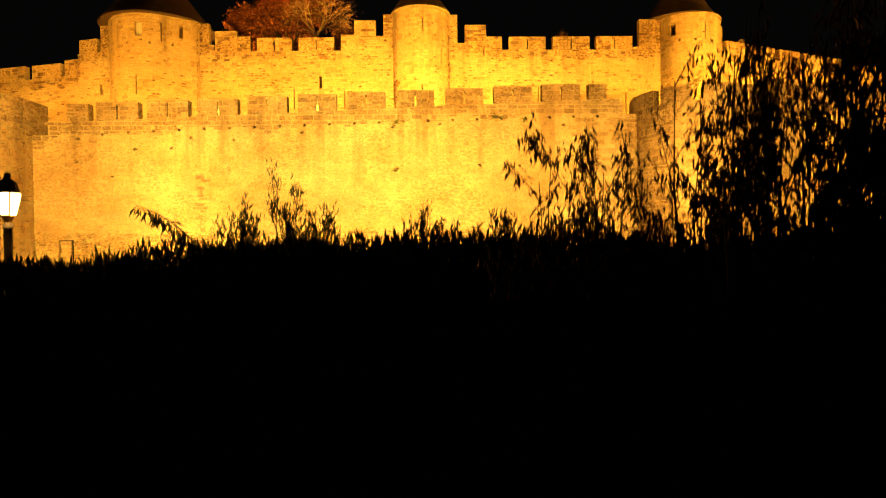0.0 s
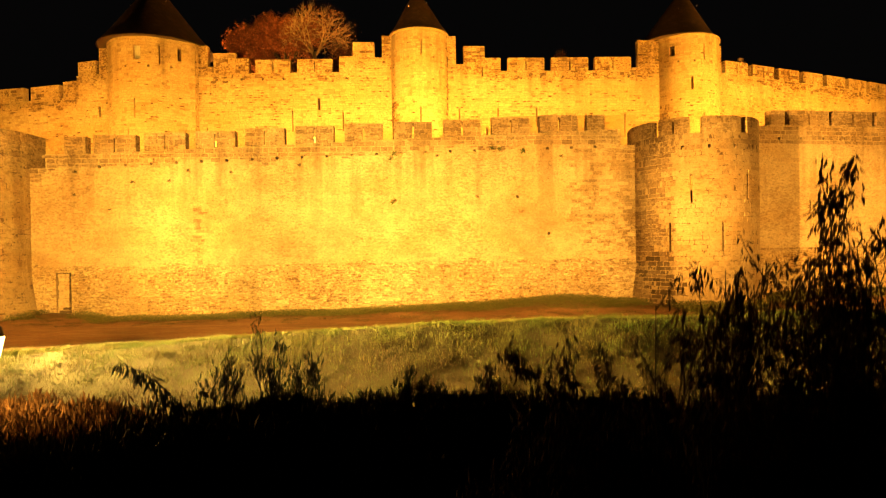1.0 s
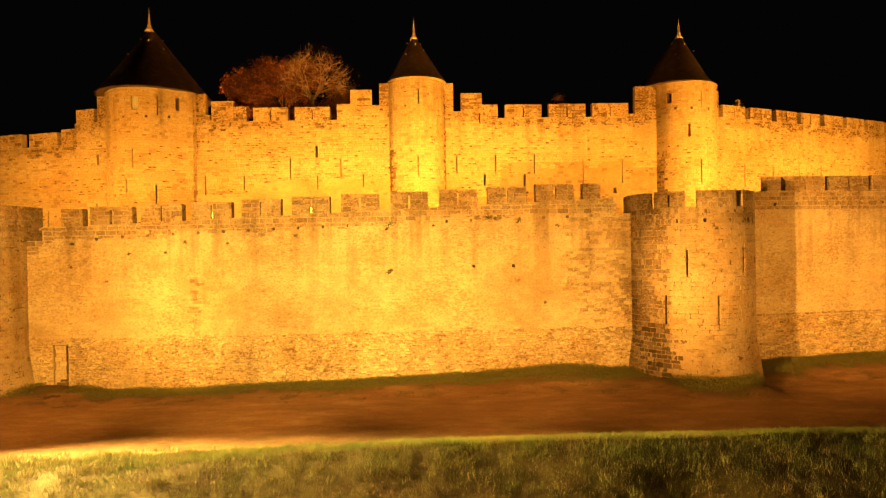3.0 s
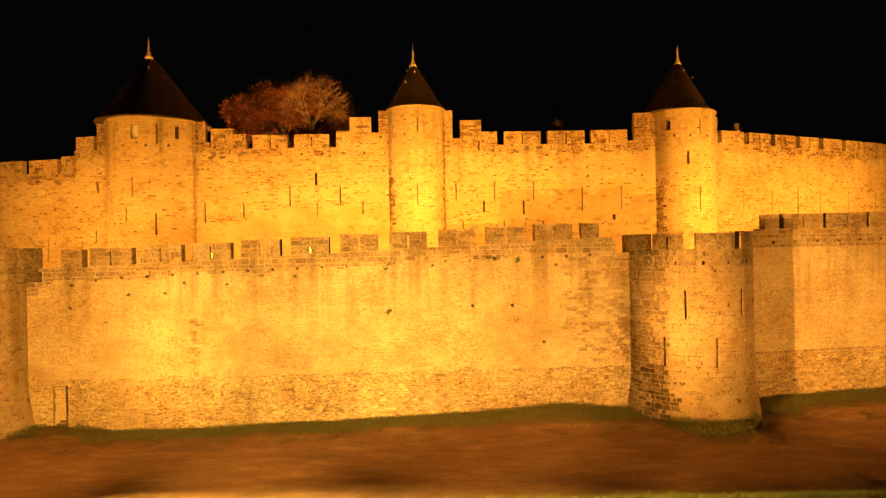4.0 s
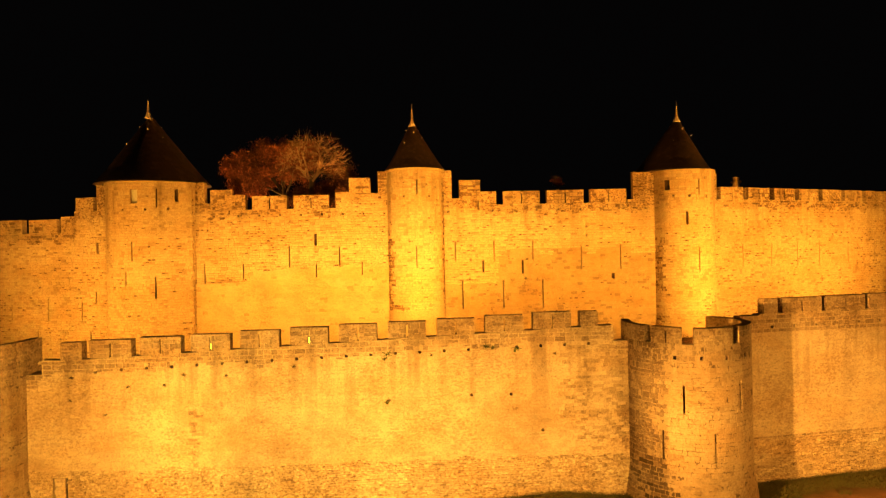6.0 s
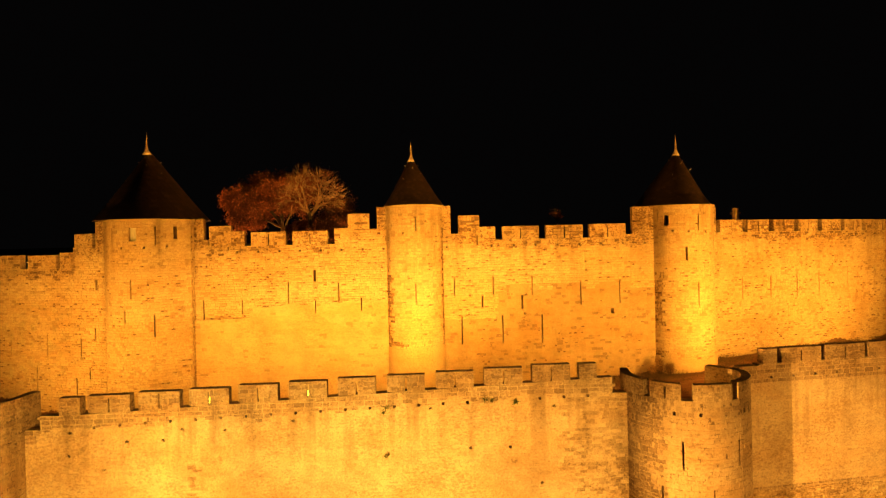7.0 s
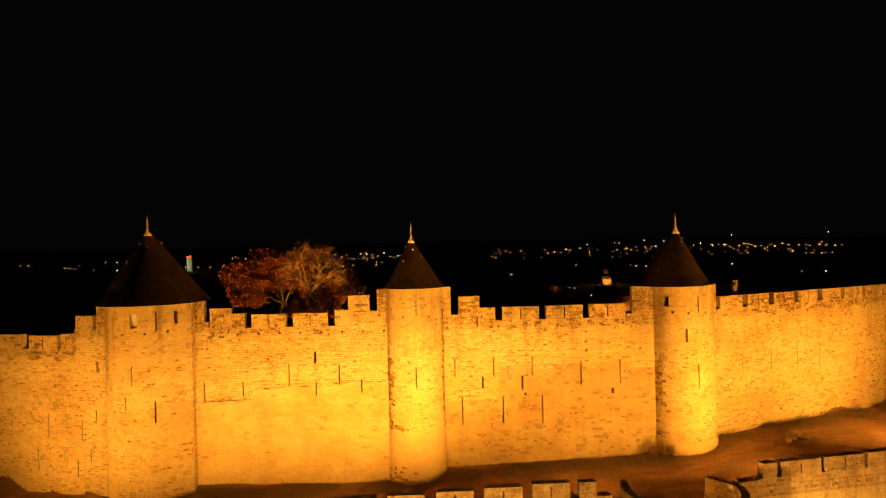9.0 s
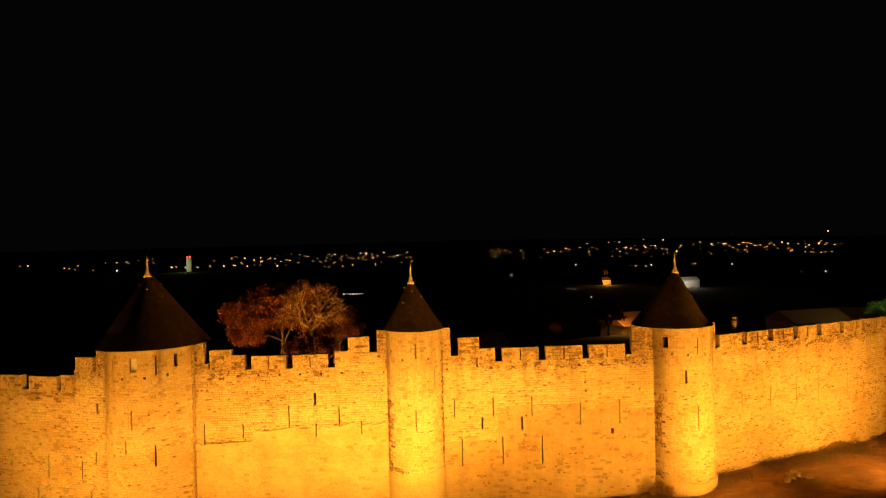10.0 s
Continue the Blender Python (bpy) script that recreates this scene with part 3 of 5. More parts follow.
parapet_edge = lambda u: outer_sill(u) - 0.75 + 0.45 * noise.noise((u * 0.5, 1, 3)) + 0.2 * noise.noise((u * 2.1, 1, 3))


def corner(s):
    """Duller brownish stones towards the round tower, and in a narrow upright strip."""
    x, z = OUTER.at((s[0] + s[1]) / 2, 0, 0)[0], (s[2] + s[3]) / 2
    share = 0.12 + (x - 7.0) * 0.17 + (z - 5.0) * 0.07 + 0.6 * noise.noise((x * 0.8, z * 0.8, 15)) if x > 7.0 and z > 2.0 else -1
    if abs(x + 12.75 - 0.12 * noise.noise((0, z, 4))) < 0.24 and 0.2 < z < 5.3:
        share = 0.75
    return rng.random() < share


outer_wall = curtain(
    "wall_outer_main", OUTER, 0, OUTER.length, foot_low(OUTER), None, outer_rows, outer_sill, 0.6, outer_cuts,
    [(foot_low(OUTER, 0.3), plinth, 0.115, 0.2, 0.034, 0.75, STONE_RUBBLE), (plinth, parapet_edge, 0.19, 0.36, 0.007, 0.35, STONE_OUTER), (parapet_edge, outer_sill, 0.26, 0.44, 0.008, 0.3, STONE_PARAPET)],
    (MORTAR, MORTAR_PARAPET, STONE_PARAPET), "floodlit pale sandstone outer curtain wall with crenellated parapet",
    (STONE_RUBBLE, lambda s: abs(s[0] - ox(-4)) < 6 and s[2] > 0.2), [ox(9.85), ox(-20.55)], (STONE_CORNER, corner))

# floodlight housings set in the splays of two arrow slits
for x, z in ((-11.8, 8.537), (-6.6, 8.742)):
    px, py, _ = OUTER.at(ox(x), -0.24, 0)
    lamp_root = thing("floodlight_housing", (px, py, z), "small lit floodlight housing behind the parapet slit", "floodlight", "floodlights behind the parapet")
    for name, mat, size, back in (("case", IRON, (0.26, 0.12, 0.36), 0.075), ("lens", SLIT_GLOW, (0.22, 0.02, 0.3), 0.0)):
        bm = bmesh.new()
        bmesh.ops.create_cube(bm, size=1, matrix=Matrix.Translation((px, py + back, z + 0.19)) @ Matrix.Diagonal((*size, 1)))
        bmesh.ops.bevel(bm, geom=bm.edges[:], offset=0.008, segments=1, affect="EDGES")
        under(part(name, bm, mat), lamp_root)

# small plants rooted in the joints under the parapet
for x, z, size in ((2.9, 8.38, 0.2), (3.25, 8.33, 0.13), (4.55, 8.2, 0.17), (-2.45, 8.1, 0.2), (-2.6, 7.85, 0.14), (-0.1, 8.0, 0.1), (-13.2, 7.3, 0.12), (-7.4, 7.55, 0.12), (-19.0, 7.3, 0.1), (-16.1, 6.75, 0.11), (-14.2, 6.8, 0.12), (-19.1, 6.1, 0.09), (-11.0, 7.2, 0.1), (-17.3, 5.3, 0.09), (6.6, 7.9, 0.12), (-2.52, 5.5, 0.17), (-2.4, 5.62, 0.12)):
    q = random.Random(int(x * 100))
    px, py, _ = OUTER.at(ox(x), 0.03, 0)
    v, f = [(px, py, z)], []
    for _ in range(45):
        tip = Vector((px + q.gauss(0, size * 0.65), py - abs(q.gauss(0, size * 0.5)), z + q.gauss(0, size * 0.5)))
        mid, w = Vector(v[0]).lerp(tip, 0.7), Vector((q.gauss(0, 1), q.gauss(0, 1), q.gauss(0, 1))).normalized() * 0.02
        k = len(v)
        v += [tuple(mid + w), tuple(tip), tuple(mid - w)]
        f.append((0, k, k + 1, k + 2))
    plant = mesh_object("wall_plant", v, f, WEED_DRY if size < 0.13 else WEED)
    tagged(plant, "small dark green plant rooted in the wall joints", "plant", "plants in the wall")

# the postern: walled up with loose blocks, a dark gap left open beside worn steps
# dark board behind the gap stands in for its unlit depth
bm = bmesh.new()
bmesh.ops.create_cube(bm, size=1, matrix=pose(-19.67, 32.1, 0.9, 0, 0, 2.5) @ Matrix.Diagonal((0.72, 0.06, 2.4, 1)))
door = part("door_1", bm, DARK_BACKING)
tagged(door, "narrow postern walled up with sandstone blocks over worn steps", "door", "", "structure")
q = random.Random(77)
low = -0.35
while low < 1.9:
    tall = min(q.uniform(0.17, 0.3), 1.985 - low)
    left, right = -20.12 + q.uniform(0.035, 0.13), -19.5 + q.uniform(-0.02, 0.02)
    split = q.uniform(left + 0.15, right - 0.12)
    for a, b in ((left, split), (split, right)) if q.random() < 0.6 else ((left, right),):
        bm = bmesh.new()
        bmesh.ops.create_cube(bm, size=1, matrix=pose((a + b) / 2, 31.47 + q.uniform(-0.015, 0.015), low + tall / 2, 0, 0, 2.5) @ Matrix.Diagonal((b - a - 0.008, 0.12, tall - 0.01, 1)))
        bmesh.ops.bevel(bm, geom=bm.edges[:], offset=0.012, segments=1, affect="EDGES")
        part("stone", bm, STONE_OUTER, door)
    low += tall
for i in range(4):
    bm = bmesh.new()
    bmesh.ops.create_cube(bm, size=1, matrix=pose(-19.67 + 0.09 * i, 31.44 + 0.02 * i, -0.02 + 0.17 * i, 0, 0, 2.5) @ Matrix.Diagonal((0.64 - 0.18 * i, 0.12, 0.16, 1)))
    bmesh.ops.bevel(bm, geom=bm.edges[:], offset=0.015, segments=2, affect="EDGES")
    part("step", bm, STONE_DARK, door, "dark worn stone step")

# right stretch
RIGHT = Face([(17.2, 33.81 + 0.178 * (17.2 - 19.135)), (19.135, 33.81), (26.06, 35.05), (40.0, 38.2), (56.0, 42.5)])
rx = RIGHT.along


def right_sill(u):
    x = RIGHT.at(u, 0, 0)[0]
    return 9.58 if x < 18.4 else 9.66 + (x - 18.4) * 0.008


RIGHT_MERLONS = [(18.65, 19.53, 10.48)] + [(19.80 + 2.83 * i, 22.33 + 2.83 * i, 10.50 + 0.03 * i) for i in range(11)]
right_holes = [(19.13 + i * 1.40, 8.9 + 0.02 * i) for i in range(18)]
right_cuts = [(rx(x) - HOLE / 2, rx(x) + HOLE / 2, z - HOLE / 2, z + HOLE / 2) for x, z in right_holes]
right_ledge = lambda u: 2.55 + 0.12 * noise.noise((u * 0.8, 5, 3))
right_wall = curtain(
    "wall_outer_right", RIGHT, 0, RIGHT.length, foot_low(RIGHT), None, [(rx(a), rx(b), 0, t, 0 if b - a < 1.5 else 1) for a, b, t in RIGHT_MERLONS], right_sill, 0.6, right_cuts,
    # the row over right_ledge is a shadow line put into darker stone
    [(foot_low(RIGHT, 0.3), right_ledge, 0.14, 0.24, 0.034, 0.75, STONE_RUBBLE), (right_ledge, lambda u: right_ledge(u) + 0.24, 0.14, 0.3, 0.004, 0.4, STONE_PARAPET), (lambda u: right_ledge(u) + 0.24, 8.6, 0.2, 0.38, 0.008, 0.35, STONE_OUTER), (8.6, right_sill, 0.26, 0.44, 0.008, 0.3, STONE_PARAPET)],
    (MORTAR, MORTAR_PARAPET, STONE_PARAPET), "floodlit sandstone outer curtain wall beyond the round tower", None, [rx(18.4)])


# ---- outer towers ----


def outer_tower(points, name_place, turn, rows, cuts, sill, label, single=False, low=-1.2):
    """An open-backed round tower of the outer wall; turn gives u from an angle."""
    face = Face(points)
    root = thing("tower", name_place, label, "tower", "outer towers")
    flare = lambda z: 0.30 * max(0.0, min(1.0, (1.9 - z) / 2.1))
    v, f = solid(face, 0, face.length, low, sill, 0.55, cuts, flare)
    wall = under(mesh_object("wall", v, f, MORTAR_TOWER, weld=True), root)
    bpy.context.view_layer.update()
    dark_edge = lambda u: 2.2 + 0.5 * noise.noise((u, 2, 1))
    zones = ((-0.6, 1.9, 0.21, 0.36, 0.010, 0.45, STONE_TOWER), (1.9, sill - 0.85, 0.26, 0.36, 0.016, 0.45, STONE_TOWER), (sill - 0.85, sill, 0.26, 0.44, 0.008, 0.3, STONE_PARAPET))
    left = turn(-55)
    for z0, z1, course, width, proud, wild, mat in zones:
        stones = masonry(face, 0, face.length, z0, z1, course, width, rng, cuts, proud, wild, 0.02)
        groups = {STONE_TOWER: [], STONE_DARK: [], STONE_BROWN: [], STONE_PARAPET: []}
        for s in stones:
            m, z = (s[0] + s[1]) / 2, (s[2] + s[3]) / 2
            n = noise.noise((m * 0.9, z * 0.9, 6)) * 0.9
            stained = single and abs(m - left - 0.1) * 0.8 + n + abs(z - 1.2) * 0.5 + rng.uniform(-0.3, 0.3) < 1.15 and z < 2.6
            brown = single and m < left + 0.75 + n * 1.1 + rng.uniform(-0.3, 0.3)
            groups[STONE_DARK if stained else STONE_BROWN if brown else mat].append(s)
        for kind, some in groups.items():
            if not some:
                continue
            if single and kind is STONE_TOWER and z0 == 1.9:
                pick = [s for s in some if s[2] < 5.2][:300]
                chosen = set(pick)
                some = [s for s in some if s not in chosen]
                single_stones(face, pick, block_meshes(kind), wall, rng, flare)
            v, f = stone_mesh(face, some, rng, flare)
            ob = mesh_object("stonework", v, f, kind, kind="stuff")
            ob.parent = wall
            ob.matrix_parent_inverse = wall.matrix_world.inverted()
    for a, b, top, slit in rows:
        m = (a + b) / 2
        hole = [(m - 0.045, m + 0.045, sill - 0.15, top - 0.2)] if slit else []
        hole = [(h[0], h[1], sill + 0.02, h[3]) for h in hole]
        v, f = solid(face, a, b, sill, top, 0.45, hole)
        merlon = under(mesh_object("merlon", v, f, MORTAR_PARAPET, weld=True), root)
        v, f = stone_mesh(face, masonry(face, a, b, sill, top, 0.26, 0.42, rng, hole, 0.008, 0.3, 0.032), rng)
        st = mesh_object("stonework", v, f, STONE_PARAPET, kind="stuff")
        bpy.context.view_layer.update()
        st.parent = merlon
        st.matrix_parent_inverse = merlon.matrix_world.inverted()
    return root


ot_points = [(10.85, 34.6), (10.7, 34.0)] + arc(*OT_C, OT_R, -88, 88, 5) + [(17.15, 33.7), (16.1, 34.95)]
ot_face = Face(ot_points)
OT_U0 = ot_face.u[2]
ot_u = lambda a: OT_U0 + radians(a + 88) * OT_R
ot_cuts = [(ot_u(a) - 0.05, ot_u(a) + 0.05, lo, hi) for a, lo, hi in ((-22.3, 5.16, 6.54), (29.7, 5.24, 6.55), (-40.2, 2.66, 4.15), (3.2, 2.68, 4.16))]
ot_cuts += [(ot_u(a) - 0.08, ot_u(a) + 0.08, 7.84, 8.03) for a in (-29.2, -7.3, 15.2, 38.2)]
ot_rows = [(0.0, ot_u(-57), 9.45, 0), (ot_u(-50), ot_u(-23.3), 9.46, 1), (ot_u(-13.2), ot_u(22.3), 9.44, 0), (ot_u(29.7), ot_face.length, 9.46, 0)]
outer_tower(ot_points, (13.95, 33.3, 0), ot_u, ot_rows, ot_cuts, 8.62, "round sandstone tower with blackened stones and arrow slits", True)

lt_points = [(-28.2, 33.6)] + arc(*LT_C, LT_R, -88, 88, 6) + [(-21.36, 32.6)]
lt_face = Face(lt_points)
lt_u = lambda a: lt_face.u[1] + radians(a + 88) * LT_R
lt_rows = [(0, lt_u(-20), 9.3, 0), (lt_u(-12), lt_u(35), 9.3, 1), (lt_u(42), lt_face.length, 9.3, 1)]
outer_tower(lt_points, (-24.8, 31.2, 0), lt_u, lt_rows, [], 8.3, "round sandstone tower with a plain parapet beside the postern door")

# ---- inner wall ----


def base_low(face):
    def z(u):
        x, y, _ = face.at(u, 0, 0)
        return lerp_table(LISTS, x) - 0.8
    return z


def inner_curtain(name, face, merlons, sill, cuts, label, edge=None, low_stone=None, steps=()):
    low = base_low(face)
    top = lambda u: (sill(u) if callable(sill) else sill) - 0.75 + 0.5 * noise.noise((u * 0.8, 7, 3)) + 0.5 * noise.noise((u * 2.7, 7, 3))
    zones = [(low, top, 0.20, 0.37, 0.034, 0.4, STONE_INNER), (top, sill, 0.20, 0.37, 0.03, 0.4, STONE_INNER_TOP)]
    if edge:
        zones = [(low, edge, 0.22, 0.42, 0.014, 0.3, low_stone), (edge, top, 0.20, 0.37, 0.034, 0.4, STONE_INNER), (top, sill, 0.20, 0.37, 0.03, 0.4, STONE_INNER_TOP)]
    return curtain(name, face, 0, face.length, low, None, merlons, sill, 1.8, cuts,
                   zones, (MORTAR_INNER, STONE_INNER_TOP, STONE_INNER_TOP), label, None, [face.along(x) for x in steps])


def stepped(face, rows, default):
    """A sill line from rows of (x0, x1, z)."""
    def z(u):
        x = face.at(u, 0, 0)[0]
        for a, b, v in rows:
            if a <= x <= b:
                return v
        return default
    return z


WIDE, NARROW = 0.19, 0.09
# between the large tower and the slim one
IA = Face([(-20.6, 47.65), (-2.6, 47.9)])
ia = IA.along
ia_sill = stepped(IA, [(-30, -18.0, 17.65), (-5.13, 0, 18.24), (-6.83, -5.13, 18.24)], 17.1)
ia_rows = [(ia(-20.6), ia(-18.35), 0, 19.33, 0), (ia(-17.89), ia(-16.16), 0, 18.72, 0), (ia(-16.16), ia(-15.09), 0, 18.28, 0), (ia(-14.58), ia(-11.81), 0, 18.16, 1), (ia(-11.27), ia(-8.48), 0, 18.15, 1), (ia(-7.91), ia(-6.83), 0, 18.35, 0), (ia(-6.83), ia(-5.13), 0, 19.47, 0), (ia(-4.52), ia(-2.6), 0, 19.95, 0)]
ia_cuts = slits(IA, [(-11.68, 12.42, 14.12), (-7.67, 12.49, 13.95), (-15.37, 11.63, 12.76), (-9.52, 11.58, 12.70), (-5.87, 11.69, 12.73), (-18.44, 11.25, 12.82), (-16.4, 16.75, 17.05)], NARROW)
ia_cuts += slits(IA, [(-9.57, 14.12, 15.06)], WIDE) + slits(IA, [(-15.68 + 1.665 * i, 16.53, 16.69) for i in range(8)], 0.16)
middle_wall = inner_curtain("wall_inner_middle", IA, ia_rows, ia_sill, ia_cuts, "floodlit yellow sandstone inner curtain wall with arrow slits", steps=(-18.0, -6.83))


def ia_edge(u):
    x = IA.at(u, 0, 0)[0]
    z = 11.3 + 0.02 * (x + 18) if x < -14.6 else 12.15 + 0.03 * (x + 14) if x < -12.5 else 12.35 + 0.02 * (x + 12)
    k = round(x / 0.44)
    return z + 0.16 * noise.noise((x * 1.1, 0, 5)) + 0.22 * noise.noise((k * 3.7, 0, 5)) + 0.05 * noise.noise((x * 5, 0, 5))


# the thicker lower part with its broken upper edge
v, f = [], []
steps = [ia(-19.6) + 0.22 * i for i in range(int((ia(-3.4) - ia(-19.6)) / 0.22))]
front = Face([IA.at(0, 0.13, 0)[:2], IA.at(IA.length, 0.13, 0)[:2]])
for a, b in zip(steps, steps[1:]):
    z = ia_edge((a + b) / 2)
    p, q = solid(front, a, b, 3.0, z, 0.13, [c for c in ia_cuts if c[0] < b and c[1] > a and c[2] < z])
    f += [tuple(k + len(v) for k in one) for one in q]
    v += p
thick = mesh_object("lower_facing", v, f, STONE_INNER_SMOOTH, middle_wall, weld=True, label="smoother pale lower facing with a broken edge")
st = masonry(front, steps[0], steps[-1], 4.0, lambda u: ia_edge(u) - 0.03, 0.23, 0.44, rng, ia_cuts, 0.006, 0.3, keep=0.75)
v, f = stone_mesh(front, st, rng)
mesh_object("stonework", v, f, STONE_INNER_SMOOTH, thick, kind="stuff")

# the dark course over that edge
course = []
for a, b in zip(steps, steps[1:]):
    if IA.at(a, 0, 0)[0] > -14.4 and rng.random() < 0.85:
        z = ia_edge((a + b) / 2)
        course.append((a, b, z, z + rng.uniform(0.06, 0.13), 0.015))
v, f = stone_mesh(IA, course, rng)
mesh_object("hollows", v, f, STONE_WEAR_SHADE, middle_wall, kind="stuff")

# between the slim tower and the right one
IB = Face([(-0.6, 48.13), (19.4, 48.885)])
ib = IB.along
ib_sill = stepped(IB, [(-5, 1.99, 17.69), (1.99, 3.72, 17.69), (15.7, 30, 17.37)], 17.15)
ib_rows = [(ib(-0.6), ib(1.39), 0, 19.95, 0), (ib(1.99), ib(3.71), 0, 19.16, 0), (ib(3.71), ib(4.98), 0, 18.21, 0), (ib(5.56), ib(8.52), 0, 18.21, 1), (ib(9.09), ib(12.11), 0, 18.23, 1), (ib(12.65), ib(15.61), 0, 18.25, 1), (ib(16.17), ib(19.4), 0, 19.6, 0)]
ib_cuts = slits(IB, [(1.59, 12.70, 14.22), (4.72, 12.74, 14.18), (7.87, 12.62, 14.18), (11.83, 11.73, 13.64), (15.03, 11.77, 13.65), (2.14, 8.78, 11.01), (5.44, 8.81, 11.02), (8.63, 8.71, 11.00), (3.5, 16.75, 17.5)], NARROW)
ib_cuts += slits(IB, [(3.82, 11.71, 12.63), (7.04, 11.52, 12.61)], 0.14) + slits(IB, [(14.40, 10.95, 11.39)], 0.24)
ib_cuts += slits(IB, [(1.08 + 1.785 * i, 16.57, 16.73) for i in range(10) if i != 1] + [(7.40, 14.22, 14.36), (12.29, 14.42, 14.6), (12.26, 15.15, 15.28), (12.28, 16.0, 16.1), (2.83, 12.64, 12.77), (7.38, 12.6, 12.73), (2.73, 11.1, 11.22), (7.25, 11.06, 11.2), (16.72, 14.46, 14.6)], 0.15)
# its steps follow outer merlon shadows; the shade below is put into stone colour
def ib_edge(u):
    x = IB.at(u, 0, 0)[0]
    z = 13.5 if 5.6 < x < 8.3 or 9.6 < x < 12.2 or 13.2 < x < 15.7 else 13.0
    return (z if x > 5.0 else 10.8) + 0.15 * noise.noise((x * 1.3, 0, 2))


inner_curtain("wall_inner_right", IB, ib_rows, ib_sill, ib_cuts, "floodlit yellow sandstone inner curtain wall with long arrow slits", ib_edge, STONE_INNER_SHADED, (3.72, 15.7))

# beyond the right tower, running back
IR = Face([(21.2, 49.44), (26.43, 51.67), (32.0, 54.0), (39.09, 57.07), (50.0, 62.1), (64.0, 69.0)])
ir = IR.along
ir_rows = [(ir(21.2), ir(23.75), 0, 19.55, 0)] + [(ir(24.2 + 2.93 * i), ir(26.6 + 2.93 * i), 0, 18.43, 1) for i in range(13)]
ir_cuts = slits(IR, [(26.43, 11.57, 13.51), (29.59, 11.67, 13.44), (32.65, 11.45, 13.52), (35.37, 11.55, 13.56), (39.11, 11.65, 13.67), (42.87, 11.53, 13.72), (46.5, 11.6, 13.7), (50.0, 11.6, 13.7)], NARROW)
inner_curtain("wall_inner_far", IR, ir_rows, 17.38, ir_cuts, "floodlit yellow sandstone inner curtain wall curving away")

# beyond the large tower, stepping down
IL = Face([(-52.0, 53.9), (-33.87, 49.47), (-25.2, 47.35)])
il = IL.along
il_sill = stepped(IL, [(-29.04, -20, 17.26)], 15.6)
il_rows = [(il(-43.5 + 3.2 * i), il(-40.8 + 3.2 * i), 0, 16.75, 1) for i in range(-2, 3)] + [(il(-33.65), il(-30.9), 0, 16.7, 1), (il(-30.48), il(-29.04), 0, 16.88, 0), (il(-29.04), il(-27.38), 0, 18.35, 0), (il(-27.05), il(-25.2), 0, 19.37, 0)]
il_cuts = slits(IL, [(-31.87, 8.35, 10.20), (-28.62, 8.38, 9.91), (-32.93, 5.63, 7.53), (-29.10, 5.29, 6.69), (-27.83, 6.66, 7.56), (-35.5, 8.4, 10.2)], NARROW)
il_cuts += slits(IL, [(-27.24, 9.86, 10.73)], 0.13) + slits(IL, [(-27.05, 13.81, 14.67)], 0.22)
inner_curtain("wall_inner_left", IL, il_rows, il_sill, il_cuts, "floodlit yellow sandstone inner curtain wall stepping down", steps=(-29.04,))


# ---- inner towers ----


def cone_roof(root, cx, cy, r, z0, z1, courses, shift=0.0):
    """A slate cone with lapped courses and a slight bell at the eaves."""
    verts, faces = [], []
    n = 56
    for i in range(courses):
        f0, f1 = i / courses, (i + 1) / courses
        ra = (r + 0.16) * (1 - f0) ** 1.0 + 0.06 + 0.10 * max(0, 1 - f0 * 5)
        rb = (r + 0.16) * (1 - f1) ** 1.0 + 0.06 + 0.10 * max(0, 1 - f1 * 5)
        za, zb = z0 + (z1 - z0) * f0, z0 + (z1 - z0) * f1
        xa, xb = cx + shift * (1 - f0), cx + shift * (1 - f1)
        m = max(10, int(n * (1 - f0 * 0.8)))
        for j in range(m):
            a0 = 2 * math.pi * (j + 0.5 * (i % 2)) / m
            a1 = a0 + 2 * math.pi / m * 0.985
            k, lift = len(verts), 0.035
            for rr, z, xx in ((ra + lift, za - 0.03, xa), (rb + 0.012, zb, xb)):
                for a in (a0, a1):
                    verts.append((xx + rr * math.sin(a), cy - rr * math.cos(a), z))
            for a in (a0, a1):
                verts.append((xa + ra * math.sin(a), cy - ra * math.cos(a), za - 0.03))
            faces += [(k, k + 1, k + 3, k + 2), (k + 1, k, k + 4, k + 5)]
    k = len(verts)
    for j in range(n):
        a = 2 * math.pi * j / n
        verts += [(cx + shift + (r + 0.24) * math.sin(a), cy - (r + 0.24) * math.cos(a), z0 - 0.03), (cx + 0.02 * math.sin(a), cy - 0.02 * math.cos(a), z1)]
    faces += [(k + 2 * j, k + 2 * ((j + 1) % n), k + 2 * ((j + 1) % n) + 1, k + 2 * j + 1) for j in range(n)]
    faces.append(tuple(k + 2 * j for j in reversed(range(n))))
    roof = under(mesh_object("roof", verts, faces, SLATE), root)
    tagged(roof, label="dark brown conical slate roof")
    # hooks near the top
    for j in range(8):
        a = 2 * math.pi * (j + 0.3) / 8
        k = (0.78, 0.66, 0.84, 0.55)[j % 4]
        rr, z = (r + 0.16) * (1 - k) + 0.16, z0 + (z1 - z0) * k
        bm = bmesh.new()
        bmesh.ops.create_cone(bm, cap_ends=True, segments=6, radius1=0.045, radius2=0.02, depth=0.14, matrix=Matrix.Translation((cx + rr * math.sin(a), cy - rr * math.cos(a), z)) @ Euler((radians(60), 0, a)).to_matrix().to_4x4())
        hook = under(part("roof_hook", bm, LEAD), root)
    return roof


